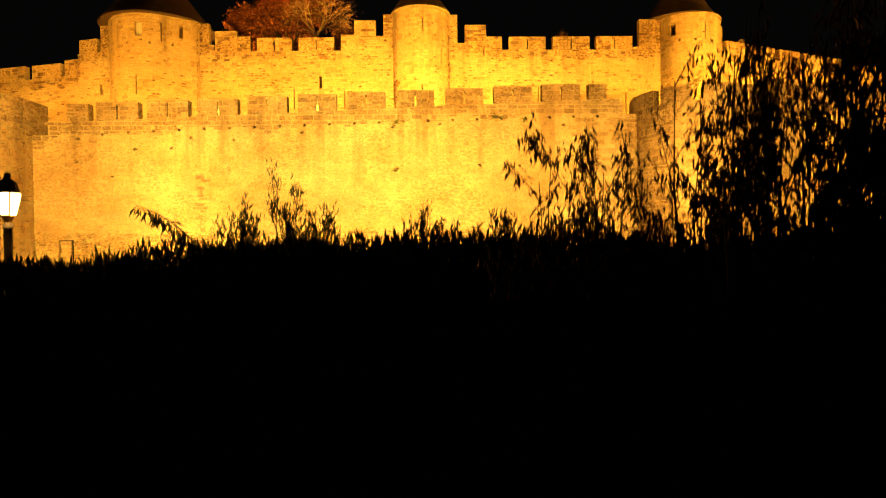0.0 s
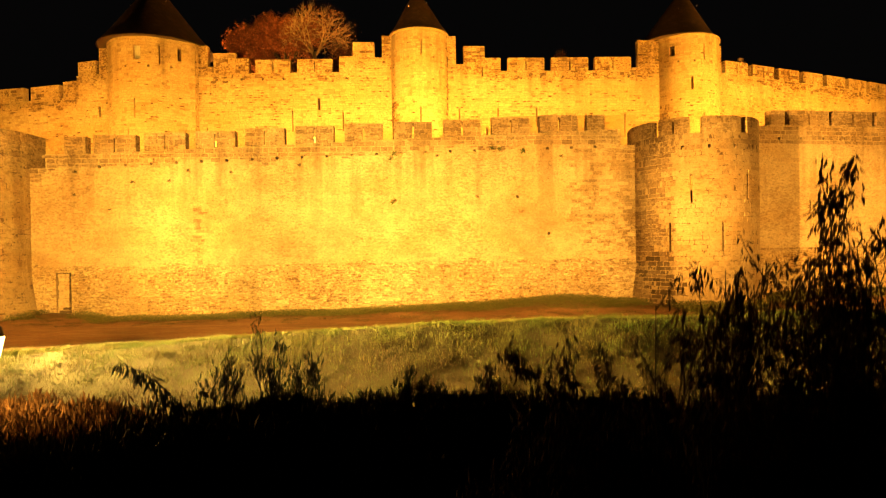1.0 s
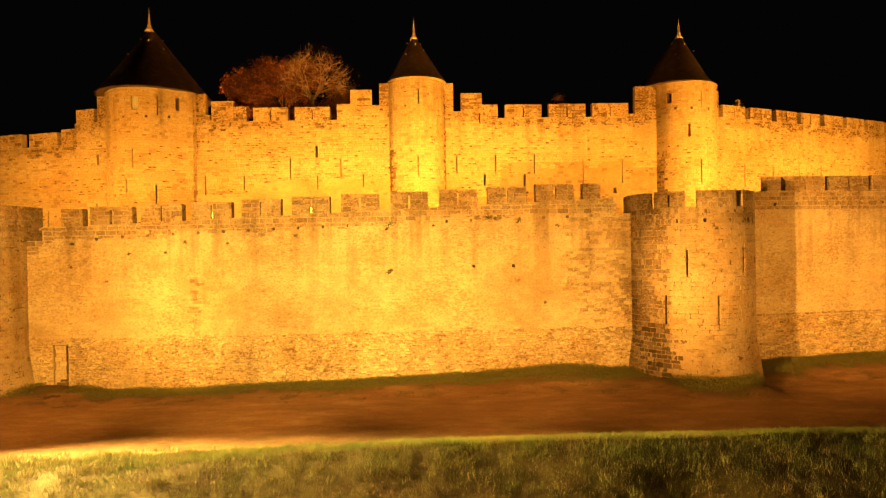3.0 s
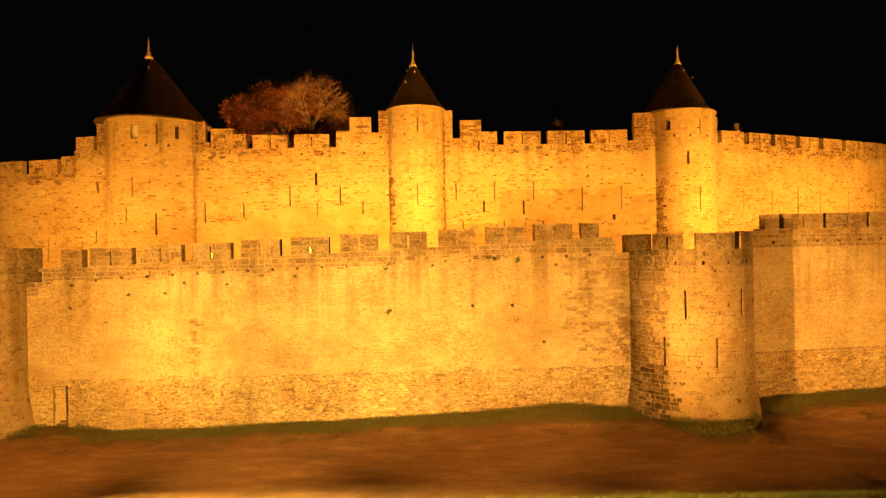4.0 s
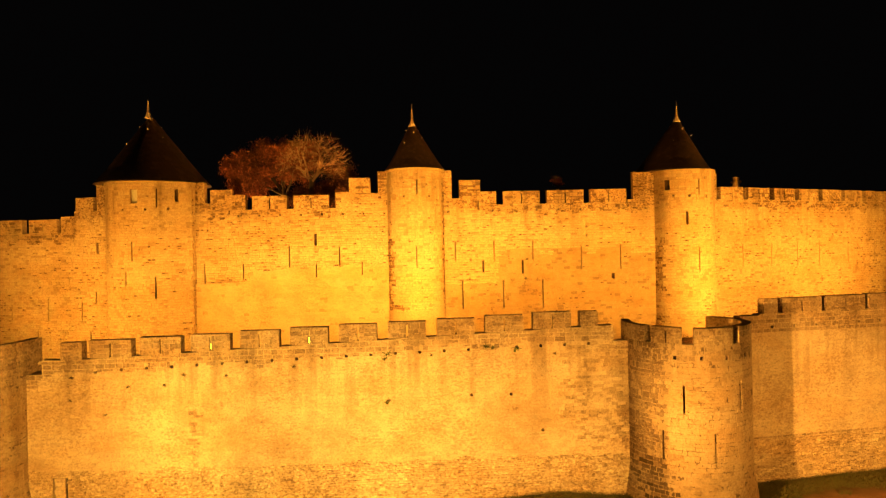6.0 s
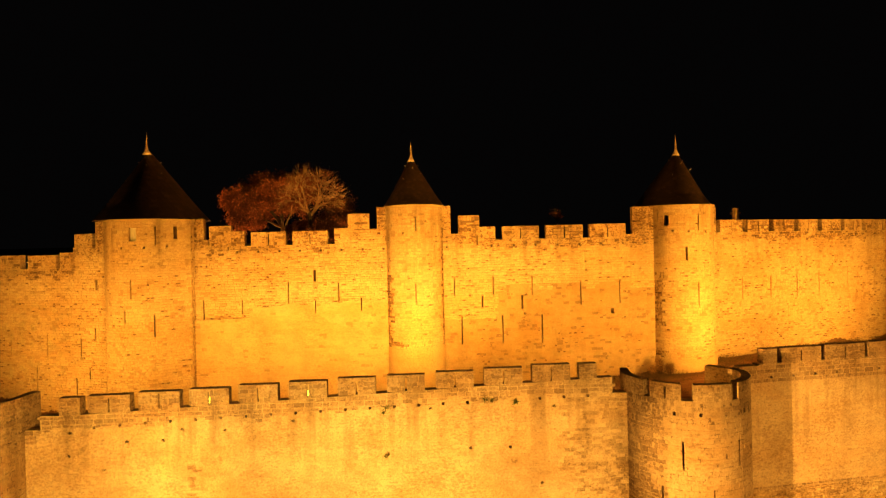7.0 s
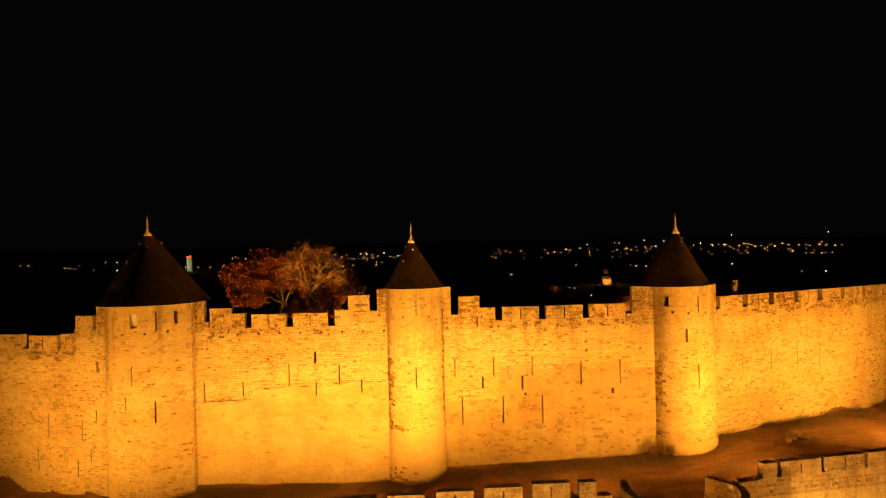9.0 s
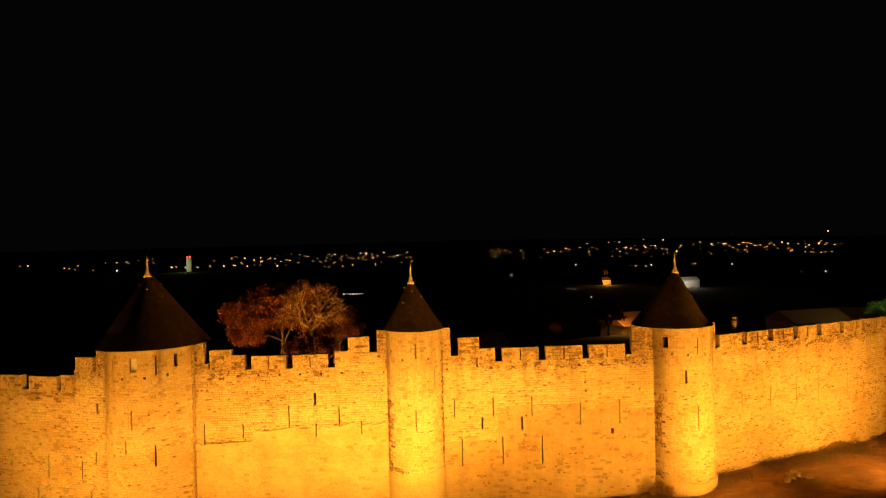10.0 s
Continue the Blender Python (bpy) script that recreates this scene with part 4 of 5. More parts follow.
def finial(root, cx, cy, z0, z1):
    bm = bmesh.new()
    h = z1 - z0
    profile = [(0.34, -0.22), (0.20, 0.02), (0.12, 0.12 * h), (0.15, 0.15 * h), (0.10, 0.18 * h), (0.08, 0.5 * h), (0.05, 0.62 * h), (0.07, 0.66 * h), (0.03, 0.7 * h), (0.012, h)]
    rings = []
    for r, z in profile:
        rings.append([bm.verts.new((cx + r * math.sin(k * math.pi / 5), cy - r * math.cos(k * math.pi / 5), z0 + z)) for k in range(10)])
    for p, q in zip(rings, rings[1:]):
        for k in range(10):
            bm.faces.new((p[k], p[(k + 1) % 10], q[(k + 1) % 10], q[k]))
    bm.faces.new(rings[-1])
    bm.faces.new(list(reversed(rings[0])))
    ob = under(part("finial", bm, LEAD, None, "pale weathered metal finial", True), root)
    return ob


def inner_tower(c, r, low, top, apex, tip, cuts, label, broken=0.0, wide=0.0, shift=0.0, tip_x=0.0, plan=None, foot=1.1, bulge=0.11):
    root = thing("tower", (c[0], c[1], low), label, "tower", "inner towers")
    face = Face(plan or arc(*c, r, -178, 178, 6))
    tu = (lambda a: face.along(a)) if plan else (lambda a: radians(a + 178) * r)
    holes = [(tu(a) - w / 2, tu(a) + w / 2, lo, hi) for a, lo, hi, w in cuts]
    v, f = solid(face, 0, face.length, low - 0.8, top, 0.9, holes)
    skirt = Face([face.at(u, bulge, 0)[:2] for u in face.u])
    wall = under(mesh_object("wall", v, f, MORTAR_INNER, weld=True), root)
    bpy.context.view_layer.update()
    front = (0, face.length) if plan else (tu(-125), tu(125))
    stones = masonry(face, *front, low - 0.5, top - 0.16, 0.205, 0.36, rng, holes, 0.022, 0.3, 0.008)
    rough = [s for s in stones if broken and tu(-84) < (s[0] + s[1]) / 2 < tu(-46) and s[2] < top - 5.6 and noise.noise((s[0] * 1.8, s[2] * 0.9, 4)) > 0.05 - 0.1 * broken]
    if broken == 1.0:
        rough += [s for s in stones if tu(-96) < (s[0] + s[1]) / 2 < tu(-58) and low + foot < s[2] < top - 5.0 and noise.noise((s[0] * 1.5, s[2] * 0.8, 14)) > -0.02]
        # dark stones over the plinth's left half: a shadow line put into colour
        rough += [s for s in stones if tu(-90) < (s[0] + s[1]) / 2 < tu(-18 + 30 * noise.noise((s[2], 3, 9))) and low + foot - 0.1 < s[2] < low + foot + 0.28]
        rough += [s for s in stones if tu(-95) < (s[0] + s[1]) / 2 < tu(30) and s[2] < low + 1.7 and rng.random() < 0.75]
        # darker stones down the right edge
        rough += [s for s in stones if tu(70) < (s[0] + s[1]) / 2 < tu(96) and s[2] < top - 1.2 and rng.random() < 0.8]
    drop = set(rough)
    rough = [s for s in stones if s in drop]
    worn = [s for s in rough if broken == 1.0 and rng.random() < 0.5]
    rough = [s for s in rough if s not in set(worn)]
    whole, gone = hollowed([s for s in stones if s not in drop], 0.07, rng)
    for some, mat in ((whole, STONE_INNER), (gone + worn, STONE_WEAR_SHADE), ([(a, b, p, q, e * 0.4) for a, b, p, q, e in rough], STONE_ERODED_SHADE)):
        if some:
            v, f = stone_mesh(face, some, rng)
            ob = mesh_object("stonework", v, f, mat, kind="stuff")
            ob.parent = wall
            ob.matrix_parent_inverse = wall.matrix_world.inverted()
    if not plan:
        edge = lambda u: low + foot + 0.3 * noise.noise((u * 0.9, low, 1)) + 0.25 * noise.noise((round(u / 0.4) * 3.3, low, 1))
        v, f = [], []
        n = 60
        for i in range(n):
            a, b = skirt.length * i / n, skirt.length * (i + 1) / n
            p, q = solid(skirt, a, b, low - 0.8, edge((a + b) / 2), bulge)
            f += [tuple(k + len(v) for k in one) for one in q]
            v += p
        base = under(mesh_object("plinth", v, f, STONE_INNER_SMOOTH, weld=True, label="smoother swelling masonry foot"), root)
        if broken == 1.0:
            turn = skirt.length / 356
            worn = masonry(skirt, 80 * turn, 205 * turn, low - 0.4, low + 1.6, 0.205, 0.36, rng, [], 0.03, 0.3, 0.008)
            v, f = stone_mesh(skirt, [s for s in worn if rng.random() < 0.62 - 0.33 * (s[2] - low) - (0.25 if s[0] > 150 * turn else 0.0)], rng)
            ob = mesh_object("stonework", v, f, STONE_ERODED_SHADE, kind="stuff")
            ob.parent = wall
            ob.matrix_parent_inverse = wall.matrix_world.inverted()
    # projecting rim course under the roof
    rim = Face([face.at(u, 0.1, 0)[:2] for u in face.u])
    v, f = solid(rim, 0, rim.length, top - 0.16, top, 0.6)
    under(mesh_object("cornice", v, f, STONE_INNER, weld=True), root)
    cone_roof(root, tip_x, c[1] + (0.4 if plan else 0.0), r + wide, top + 0.01, apex, 26, c[0] + shift - tip_x)
    finial(root, tip_x, c[1], apex - 0.1, tip)
    # dark sheet behind the openings, standing in for the unlit inside
    inside = Face([face.at(u, -0.95, 0)[:2] for u in face.u])
    v, f = solid(inside, 0, inside.length, low, top - 0.3, 0.1)
    under(mesh_object("lining", v, f, DARK_BACKING, weld=True), root)
    return root


LARGE = arc(-22.95, 48.5, 3.3, -90, 35, 6) + [(-20.2, 46.38), (-19.15, 47.15), (-18.85, 49.5)]
large_tower = inner_tower((-22.95, 48.5), 3.3, 4.3, 19.3, 25.0, 26.6,
            [(-22.94, 13.22, 14.66, 0.09), (-23.46, 11.37, 12.34, 0.11), (-21.38, 10.30, 11.93, 0.11), (-21.23, 17.26, 18.71, 0.09), (-24.48, 17.13, 18.62, 0.07), (-22.72, 17.61, 18.63, 0.5), (-20.05, 17.75, 18.72, 0.26), (-23.62, 17.02, 17.18, 0.16), (-21.95, 17.02, 17.18, 0.16), (-20.56, 17.1, 17.26, 0.16)],
            "large round sandstone tower with a conical slate roof", 0.0, 0.72, 0.05, -23.1, LARGE)
large_face = Face(LARGE)
px, py, _ = large_face.at(large_face.along(-22.72), -0.2, 0)
bm = bmesh.new()
bmesh.ops.create_cube(bm, size=1, matrix=Matrix.Translation((px, py, 18.12)) @ Matrix.Diagonal((0.6, 0.05, 1.1, 1)))
bmesh.ops.bevel(bm, geom=bm.edges[:], offset=0.01, segments=1, affect="EDGES")
under(part("shutter", bm, SHUTTER, None, "pale grey shutter closing the window"), large_tower)
inner_tower((-1.56, 48.5), 2.3, 4.6, 20.0, 23.9, 25.45,
            [(5.9, 17.91, 19.06, 0.08), (3.4, 12.34, 13.89, 0.09), (45.6, 15.40, 16.98, 0.08), (-20.1, 17.71, 17.87, 0.15), (30.9, 17.71, 17.87, 0.15), (-49.7, 18.32, 18.5, 0.2)],
            "slim round sandstone tower with a conical slate roof and broken edge", 1.0, -0.2, 0.0, -1.7, None, 4.3, 0.05)
inner_tower((20.35, 50.1), 2.76, 6.2, 19.6, 24.15, 25.7,
            [(12.4, 17.51, 18.69, 0.08), (-8.0, 15.18, 16.21, 0.16), (11.0, 11.57, 13.39, 0.09), (-39.1, 17.98, 18.81, 0.42), (-29.0, 17.44, 17.6, 0.16), (-4.3, 17.38, 17.54, 0.16), (27.1, 17.36, 17.52, 0.16)],
            "round sandstone tower with a square window and conical slate roof", 1.6, 0.0, -0.55, 20.32)

# ---- plants ----


def tube(bm, pts, radii, sides=5):
    rings = []
    for i, (p, r) in enumerate(zip(pts, radii)):
        d = (pts[min(i + 1, len(pts) - 1)] - pts[max(i - 1, 0)]).normalized()
        a = d.orthogonal().normalized()
        b = d.cross(a)
        rings.append([bm.verts.new(p + (a * math.cos(6.2832 * k / sides) + b * math.sin(6.2832 * k / sides)) * r) for k in range(sides)])
    for p, q in zip(rings, rings[1:]):
        for k in range(sides):
            bm.faces.new((p[k], p[(k + 1) % sides], q[(k + 1) % sides], q[k]))


def leaf_cloud(points, size, r, droop=0.0, slim=0.45):
    """Folded leaves, two triangles each, at the places given."""
    verts, faces = [], []
    for p in points:
        s = size * r.uniform(0.6, 1.4)
        d = Vector((r.gauss(0, 1), r.gauss(0, 1), r.gauss(0, 0.7) - droop)).normalized()
        w = d.cross(Vector((r.gauss(0, 1), r.gauss(0, 1), r.gauss(0, 1)))).normalized() * s * slim
        k, p = len(verts), Vector(p)
        n = d.cross(w).normalized() * s * 0.12
        verts += [p, p + d * s * 0.5 + w + n, p + d * s, p + d * s * 0.5 - w + n]
        faces += [(k, k + 1, k + 2), (k, k + 2, k + 3)]
    return [tuple(v) for v in verts], faces


def blades(places, r, low, high, lean=0.35, width=0.012):
    verts, faces = [], []
    for x, y, z in places:
        h, a = r.uniform(low, high), r.uniform(0, 6.283)
        dx, dy = math.cos(a) * lean * h * r.random(), math.sin(a) * lean * h * r.random()
        w = width * r.uniform(0.6, 1.5)
        k = len(verts)
        wx, wy = math.cos(a + 1.3) * w, math.sin(a + 1.3) * w
        verts += [(x - wx, y - wy, z - 0.03), (x + wx, y + wy, z - 0.03), (x + dx * 0.4 + wx * 0.7, y + dy * 0.4 + wy * 0.7, z + h * 0.6), (x + dx * 0.4 - wx * 0.7, y + dy * 0.4 - wy * 0.7, z + h * 0.6), (x + dx, y + dy, z + h)]
        faces += [(k, k + 1, k + 2, k + 3), (k + 3, k + 2, k + 4)]
    return verts, faces


def scatter_bank(r, n):
    made = []
    while len(made) < n:
        x, y = r.uniform(-24, 21), 21.8 - 12.0 * r.random() ** 1.1
        edge = 20.6 + 0.4 * noise.noise((x * 0.6, 0, 1))
        if y > edge or noise.noise((x * 0.55, y * 0.55, 12)) + r.uniform(-0.5, 0.5) < -0.4:
            continue
        made.append((x, y, ground_height(x, y)))
    return made


r = random.Random(5)
carpet = {True: ([], []), False: ([], [])}
for x, y, z in scatter_bank(r, 420000):
    top = min(1.0, max(0.0, (y - 15.2) / 3.0))
    verts, faces = carpet[r.random() + 0.5 * noise.noise((x * 0.7, y * 0.7, 3)) > 0.15 + 0.8 * top]
    h, a, w = r.uniform(0.03, 0.07) + r.uniform(0.0, 0.09) * top, r.uniform(0, 6.283), r.uniform(0.003, 0.006)
    k, b = len(verts), r.uniform(0, 6.283)
    verts += [(x - w * math.cos(b), y - w * math.sin(b), z - 0.02), (x + w * math.cos(b), y + w * math.sin(b), z - 0.02), (x + h * 0.7 * math.cos(a) * r.random(), y + h * 0.7 * math.sin(a) * r.random(), z + h)]
    faces.append((k, k + 1, k + 2))
tagged(mesh_object("grass", *carpet[False], GRASS), "green grass along the crest of the bank below the path", "grass", "", "stuff")
tagged(mesh_object("dry_grass", *carpet[True], GRASS_DRY), "short dry brown grass on the slope of the bank", "grass", "", "stuff")
tufts = []
for _ in range(1500):
    x, y = r.uniform(-23, 20), 21.1 - 9 * r.random() ** 1.7
    tufts += [(x + r.gauss(0, 0.10), y + r.gauss(0, 0.10), ground_height(x, y)) for _ in range(18)]
v, f = blades(tufts, r, 0.06, 0.22, 0.8, 0.0035)
tagged(mesh_object("grass_tufts", v, f, GRASS), "taller grass tufts along the edge of the bank", "grass", "", "stuff")

weeds = []
while len(weeds) < 95000:
    x = r.uniform(-30, 34)
    back = wall_line(x) - 0.8
    s = 2.0 * r.random() ** 0.8 + 0.02 + (r.random() < 0.08) * r.uniform(0, 1.6)
    if s > 1.7 + 0.6 * noise.noise((x * 0.25, 3, 0)) and noise.noise((x * 0.5, s * 1.2, 2)) < 0.12:
        continue
    if 11.2 < x < 17.0 and s < 0.4:
        continue
    if -20.4 < x < -18.8 and s < 1.6:
        continue
    weeds.append((x, back - s, ground_height(x, back - s), 0.09 + 0.16 * min(1.0, s / 0.9) + 0.1 * max(0.0, noise.noise((x * 0.8, s, 6)))))
v, f = leaf_cloud([(x, y, z + h * r.random() ** 1.3) for x, y, z, h in weeds], 0.06, r, -0.5, 0.3)
tagged(mesh_object("weeds", v, f, WEED), "low dark weeds growing along the wall foot", "weeds", "", "stuff")

fringe = []
while len(fringe) < 30000:
    x = r.uniform(-26, 30)
    s = 1.4 + 2.6 * r.random() ** 1.6
    y = wall_line(x) - 0.8 - s
    if noise.noise((x * 0.9, y * 1.6, 21)) + 0.4 * noise.noise((x * 3.0, y * 4.0, 5)) < 0.05 + 0.06 * s:
        continue
    fringe.append((x, y, ground_height(x, y) + r.uniform(0.0, 0.06)))
v, f = leaf_cloud(fringe, 0.045, r, -0.3, 0.25)
tagged(mesh_object("path_weeds", v, f, WEED_DRY), "thin dry weeds spreading from the wall foot onto the path", "weeds", "", "stuff")

weeds = []
while len(weeds) < 55000:
    x = r.uniform(-36, 50)
    line = 47.6 + 0.03 * x if x < 18 else 48.6 + 0.43 * (x - 19)
    s = abs(r.gauss(0, 1.3)) + 0.1
    if noise.noise((x * 0.35, s * 0.7, 17)) < -0.25:
        continue
    weeds.append((x, line - s, ground_height(x, line - s)))
v, f = leaf_cloud([(x, y, z + 0.34 * r.random() ** 1.6) for x, y, z in weeds], 0.09, r, -0.6, 0.2)
tagged(mesh_object("weeds", v, f, WEED_DRY), "sparse weeds along the foot of the inner wall", "weeds", "", "stuff")


weeds = []
while len(weeds) < 45000:
    x, y = r.uniform(-26, 36), r.uniform(35.5, 48.5)
    if y < wall_line(x) + 0.4 or noise.noise((x * 0.45, y * 0.6, 19)) + 0.35 * noise.noise((x * 2.0, y * 2.0, 23)) < 0.12:
        continue
    weeds.append((x, y, ground_height(x, y) + 0.12 * r.random() ** 2))
v, f = leaf_cloud(weeds, 0.07, r, -0.5, 0.22)
tagged(mesh_object("dry_grass", v, f, WEED_DRY), "trodden dry grass in patches between the two walls", "grass", "", "stuff")


def shrub(x, y, height, spread, stems, leaves, seed, label, leaf=0.06, bare=0.25, mat=LEAF_DARK, spiky=0.0, fill=0, group="shrubs before the bank"):
    """A shrub of several leaning stems with side twigs and small leaves."""
    q = random.Random(seed)
    z0 = ground_height(x, y)
    root = thing("shrub", (x, y, z0), label, "shrub", group)
    bm, spots = bmesh.new(), []
    for i in range(stems):
        a, out = q.uniform(0, 6.283), spread * q.random() ** 0.6
        h = height * q.uniform(0.72, 1.0)
        p = Vector((x + 0.12 * math.cos(a), y + 0.12 * math.sin(a), z0 - 0.05))
        tip = Vector((x + out * math.cos(a), y + out * math.sin(a), z0 + h))
        pts, n = [], 7
        for k in range(n + 1):
            f = k / n
            w = p.lerp(tip, f) + Vector((q.gauss(0, 0.05), q.gauss(0, 0.05), 0)) * f
            w.x += (tip.x - p.x) * (f * f - f) * 0.5
            w.y += (tip.y - p.y) * (f * f - f) * 0.5
            pts.append(w)
        tube(bm, pts, [0.022 * (1 - 0.85 * k / n) for k in range(n + 1)], 4)
        for k in range(2, n + 1):
            for _ in range(4):
                b = q.uniform(0, 6.283)
                ln = q.uniform(0.18, 0.5) * (1.15 - 0.5 * k / n) * (1.5 if bare > 0.3 else 1.0)
                d = Vector((math.cos(b) * (1 - spiky), math.sin(b) * (1 - spiky), q.uniform(0.5, 1.3) + spiky)).normalized()
                s = pts[k - 1].lerp(pts[k], q.random())
                e = s + d * ln
                tube(bm, [s, s.lerp(e, 0.5) + Vector((q.gauss(0, 0.015), q.gauss(0, 0.015), 0)), e], [0.006, 0.0045, 0.002], 3)
                if k / n > bare:
                    spots += [s.lerp(e, q.uniform(0.2, 1.05)) + Vector((q.gauss(0, 0.03), q.gauss(0, 0.03), q.gauss(0, 0.03))) for _ in range(max(1, int(leaves * (0.6 if bare > 0.3 else 1) / (stems * 4))))]
    under(part("wood", bm, BARK_DARK), root)
    for _ in range(fill):
        a, rr, hz = q.uniform(0, 6.283), spread * 1.2 * math.sqrt(q.random()), q.random() ** 0.33
        spots.append(Vector((x + rr * math.cos(a), y + rr * math.sin(a), z0 + height * 0.97 * hz * (1.02 - 0.05 * (rr / spread) ** 2 + 0.05 * noise.noise((x + rr * math.cos(a) * 2.2, rr * math.sin(a) * 2.2, seed))))))
    v, f = leaf_cloud(spots, leaf, q, -2.4 if fill or spiky > 0.5 else 2.2, 0.09 if fill or spiky > 0.5 else 0.13)
    under(mesh_object("foliage", v, f, mat), root)
    return root


DRY = "dry brown shrub with feathery shoots beside the street lamp"
DENSE = "dense dark shrub with upright feathery shoots"
SPARSE = "tall sparse leafy shrub dark against the lit wall"
ROWS_DENSE = [(-8.0, 7.4, 1.3), (-6.6, 7.3, 1.3), (-5.6, 7.5, 1.28), (-4.4, 7.3, 1.25)]
ROWS_DENSE += [(-6.4, 5.5, 1.36), (-5.2, 5.4, 1.36), (-4.2, 5.5, 1.35), (-3.3, 5.5, 1.38), (-2.5, 6.0, 1.5), (-1.6, 6.2, 1.56), (-0.7, 6.2, 1.54), (0.2, 6.2, 1.6), (1.1, 6.1, 1.58), (2.0, 6.1, 1.52), (2.9, 5.8, 1.5), (3.9, 5.9, 1.52), (5.0, 6.2, 1.55), (6.2, 6.6, 1.6)]
ROWS_DENSE += [(-4.6, 4.5, 0.8), (-3.0, 4.6, 0.8), (-1.4, 4.8, 0.8), (0.2, 4.8, 0.8), (1.8, 4.7, 0.85), (3.4, 4.7, 0.9), (5.0, 5.0, 1.0)]
for i, (x, y, top) in enumerate(ROWS_DENSE):
    dry = y > 7
    shrub(x, y, top - ground_height(x, y), 0.85, 22, 700, 100 + i, DRY if dry else DENSE, 0.12, 0.2, LEAF_DRY if dry else LEAF_DARK, 0.6, 5000 if top < 1.1 else 17000)
ROWS_SHOOTS = [(-2.22, 6.4, 2.06, 6), (-2.0, 6.4, 1.82, 5), (-1.58, 6.4, 2.2, 7), (-1.42, 6.5, 1.95, 6), (-1.2, 6.4, 1.8, 5), (-0.3, 6.4, 1.68, 4), (0.15, 6.4, 1.74, 5), (0.6, 6.3, 1.7, 5)]
for i, (x, y, top, stems) in enumerate(ROWS_SHOOTS):
    shrub(x, y, top - ground_height(x, y), 0.2, stems, 1500, 160 + i, "slender dark shrub shoots rising above the hedge", 0.075, 0.45, LEAF_DARK, 0.6)


def frond(points, seed, label):
    """One leaning branch with leaflets hanging from it in rows."""
    q = random.Random(seed)
    pts = [Vector(p) for p in points]
    root = thing("shrub", (pts[0].x, pts[0].y, ground_height(pts[0].x, pts[0].y)), label, "shrub", "shrubs before the bank")
    foot = Vector((pts[0].x + 0.1, pts[0].y, ground_height(pts[0].x, pts[0].y) - 0.05))
    bm = bmesh.new()
    tube(bm, [foot] + pts, [0.02] + [0.014 * (1 - 0.8 * k / len(pts)) for k in range(len(pts))], 5)
    under(part("wood", bm, BARK_DARK), root)
    spots = [a.lerp(b, q.random()) + Vector((q.gauss(0, 0.015), q.gauss(0, 0.03), -0.03 * q.random())) for a, b in zip(pts, pts[1:]) for _ in range(26)]
    v, f = leaf_cloud(spots, 0.14, q, 2.2, 0.08)
    under(mesh_object("foliage", v, f, LEAF_DARK), root)
    return root


frond([(-2.5, 6.3, 1.42), (-2.68, 6.32, 1.62), (-2.85, 6.35, 1.76), (-3.05, 6.38, 1.88), (-3.28, 6.4, 1.97)], 61, "leaning dark branch with hanging leaflets over the hedge")
ROWS_SPARSE = [(0.65, 4.5, 1.81, 0.3, 1290), (0.95, 4.5, 2.16, 0.35, 1550), (1.3, 4.6, 2.31, 0.35, 1550), (1.75, 4.6, 2.46, 0.4, 1640), (2.1, 4.6, 2.75, 0.4, 940), (2.45, 4.6, 3.0, 0.4, 980), (2.8, 4.7, 3.15, 0.4, 940), (3.15, 4.6, 3.45, 0.4, 890), (3.5, 4.8, 3.35, 0.45, 720), (3.95, 5.2, 3.35, 0.5, 680), (4.5, 5.8, 3.45, 0.6, 680), (5.1, 6.4, 3.55, 0.65, 680), (5.8, 7.0, 3.55, 0.7, 680)]
for i, (x, y, top, spread, leaves) in enumerate(ROWS_SPARSE):
    shrub(x, y, top - ground_height(x, y), spread, 8, leaves, 180 + i, SPARSE, 0.075, 0.35, LEAF_TWIG, 0.25)

ROWS_AIRY = [(1.84, 3.95, 3.16), (2.06, 3.95, 3.56), (2.25, 3.95, 3.45), (2.34, 3.95, 2.99), (2.49, 3.95, 3.75), (2.63, 3.95, 3.77), (2.89, 3.95, 3.74), (3.05, 3.95, 3.64), (2.76, 3.95, 3.5)]
for i, (x, y, top) in enumerate(ROWS_AIRY):
    shrub(x, y, top - ground_height(x, y), 0.13, 2 + i % 2, 340, 220 + i, "tall thin shrub with loose drooping leaves before the bank", 0.085, 0.55, LEAF_TWIG, 0.45)

for i, (x, y, h, w) in enumerate(((17.85, 47.9, 1.3, 0.3), (18.5, 47.4, 0.8, 0.35), (17.3, 48.0, 0.6, 0.3))):
    shrub(x, y, h, w, 12, 500, 300 + i, "dry brown bush at the foot of the tower", 0.08, 0.1, LEAF_DRY, 0.2, 120, "bushes in the lists")


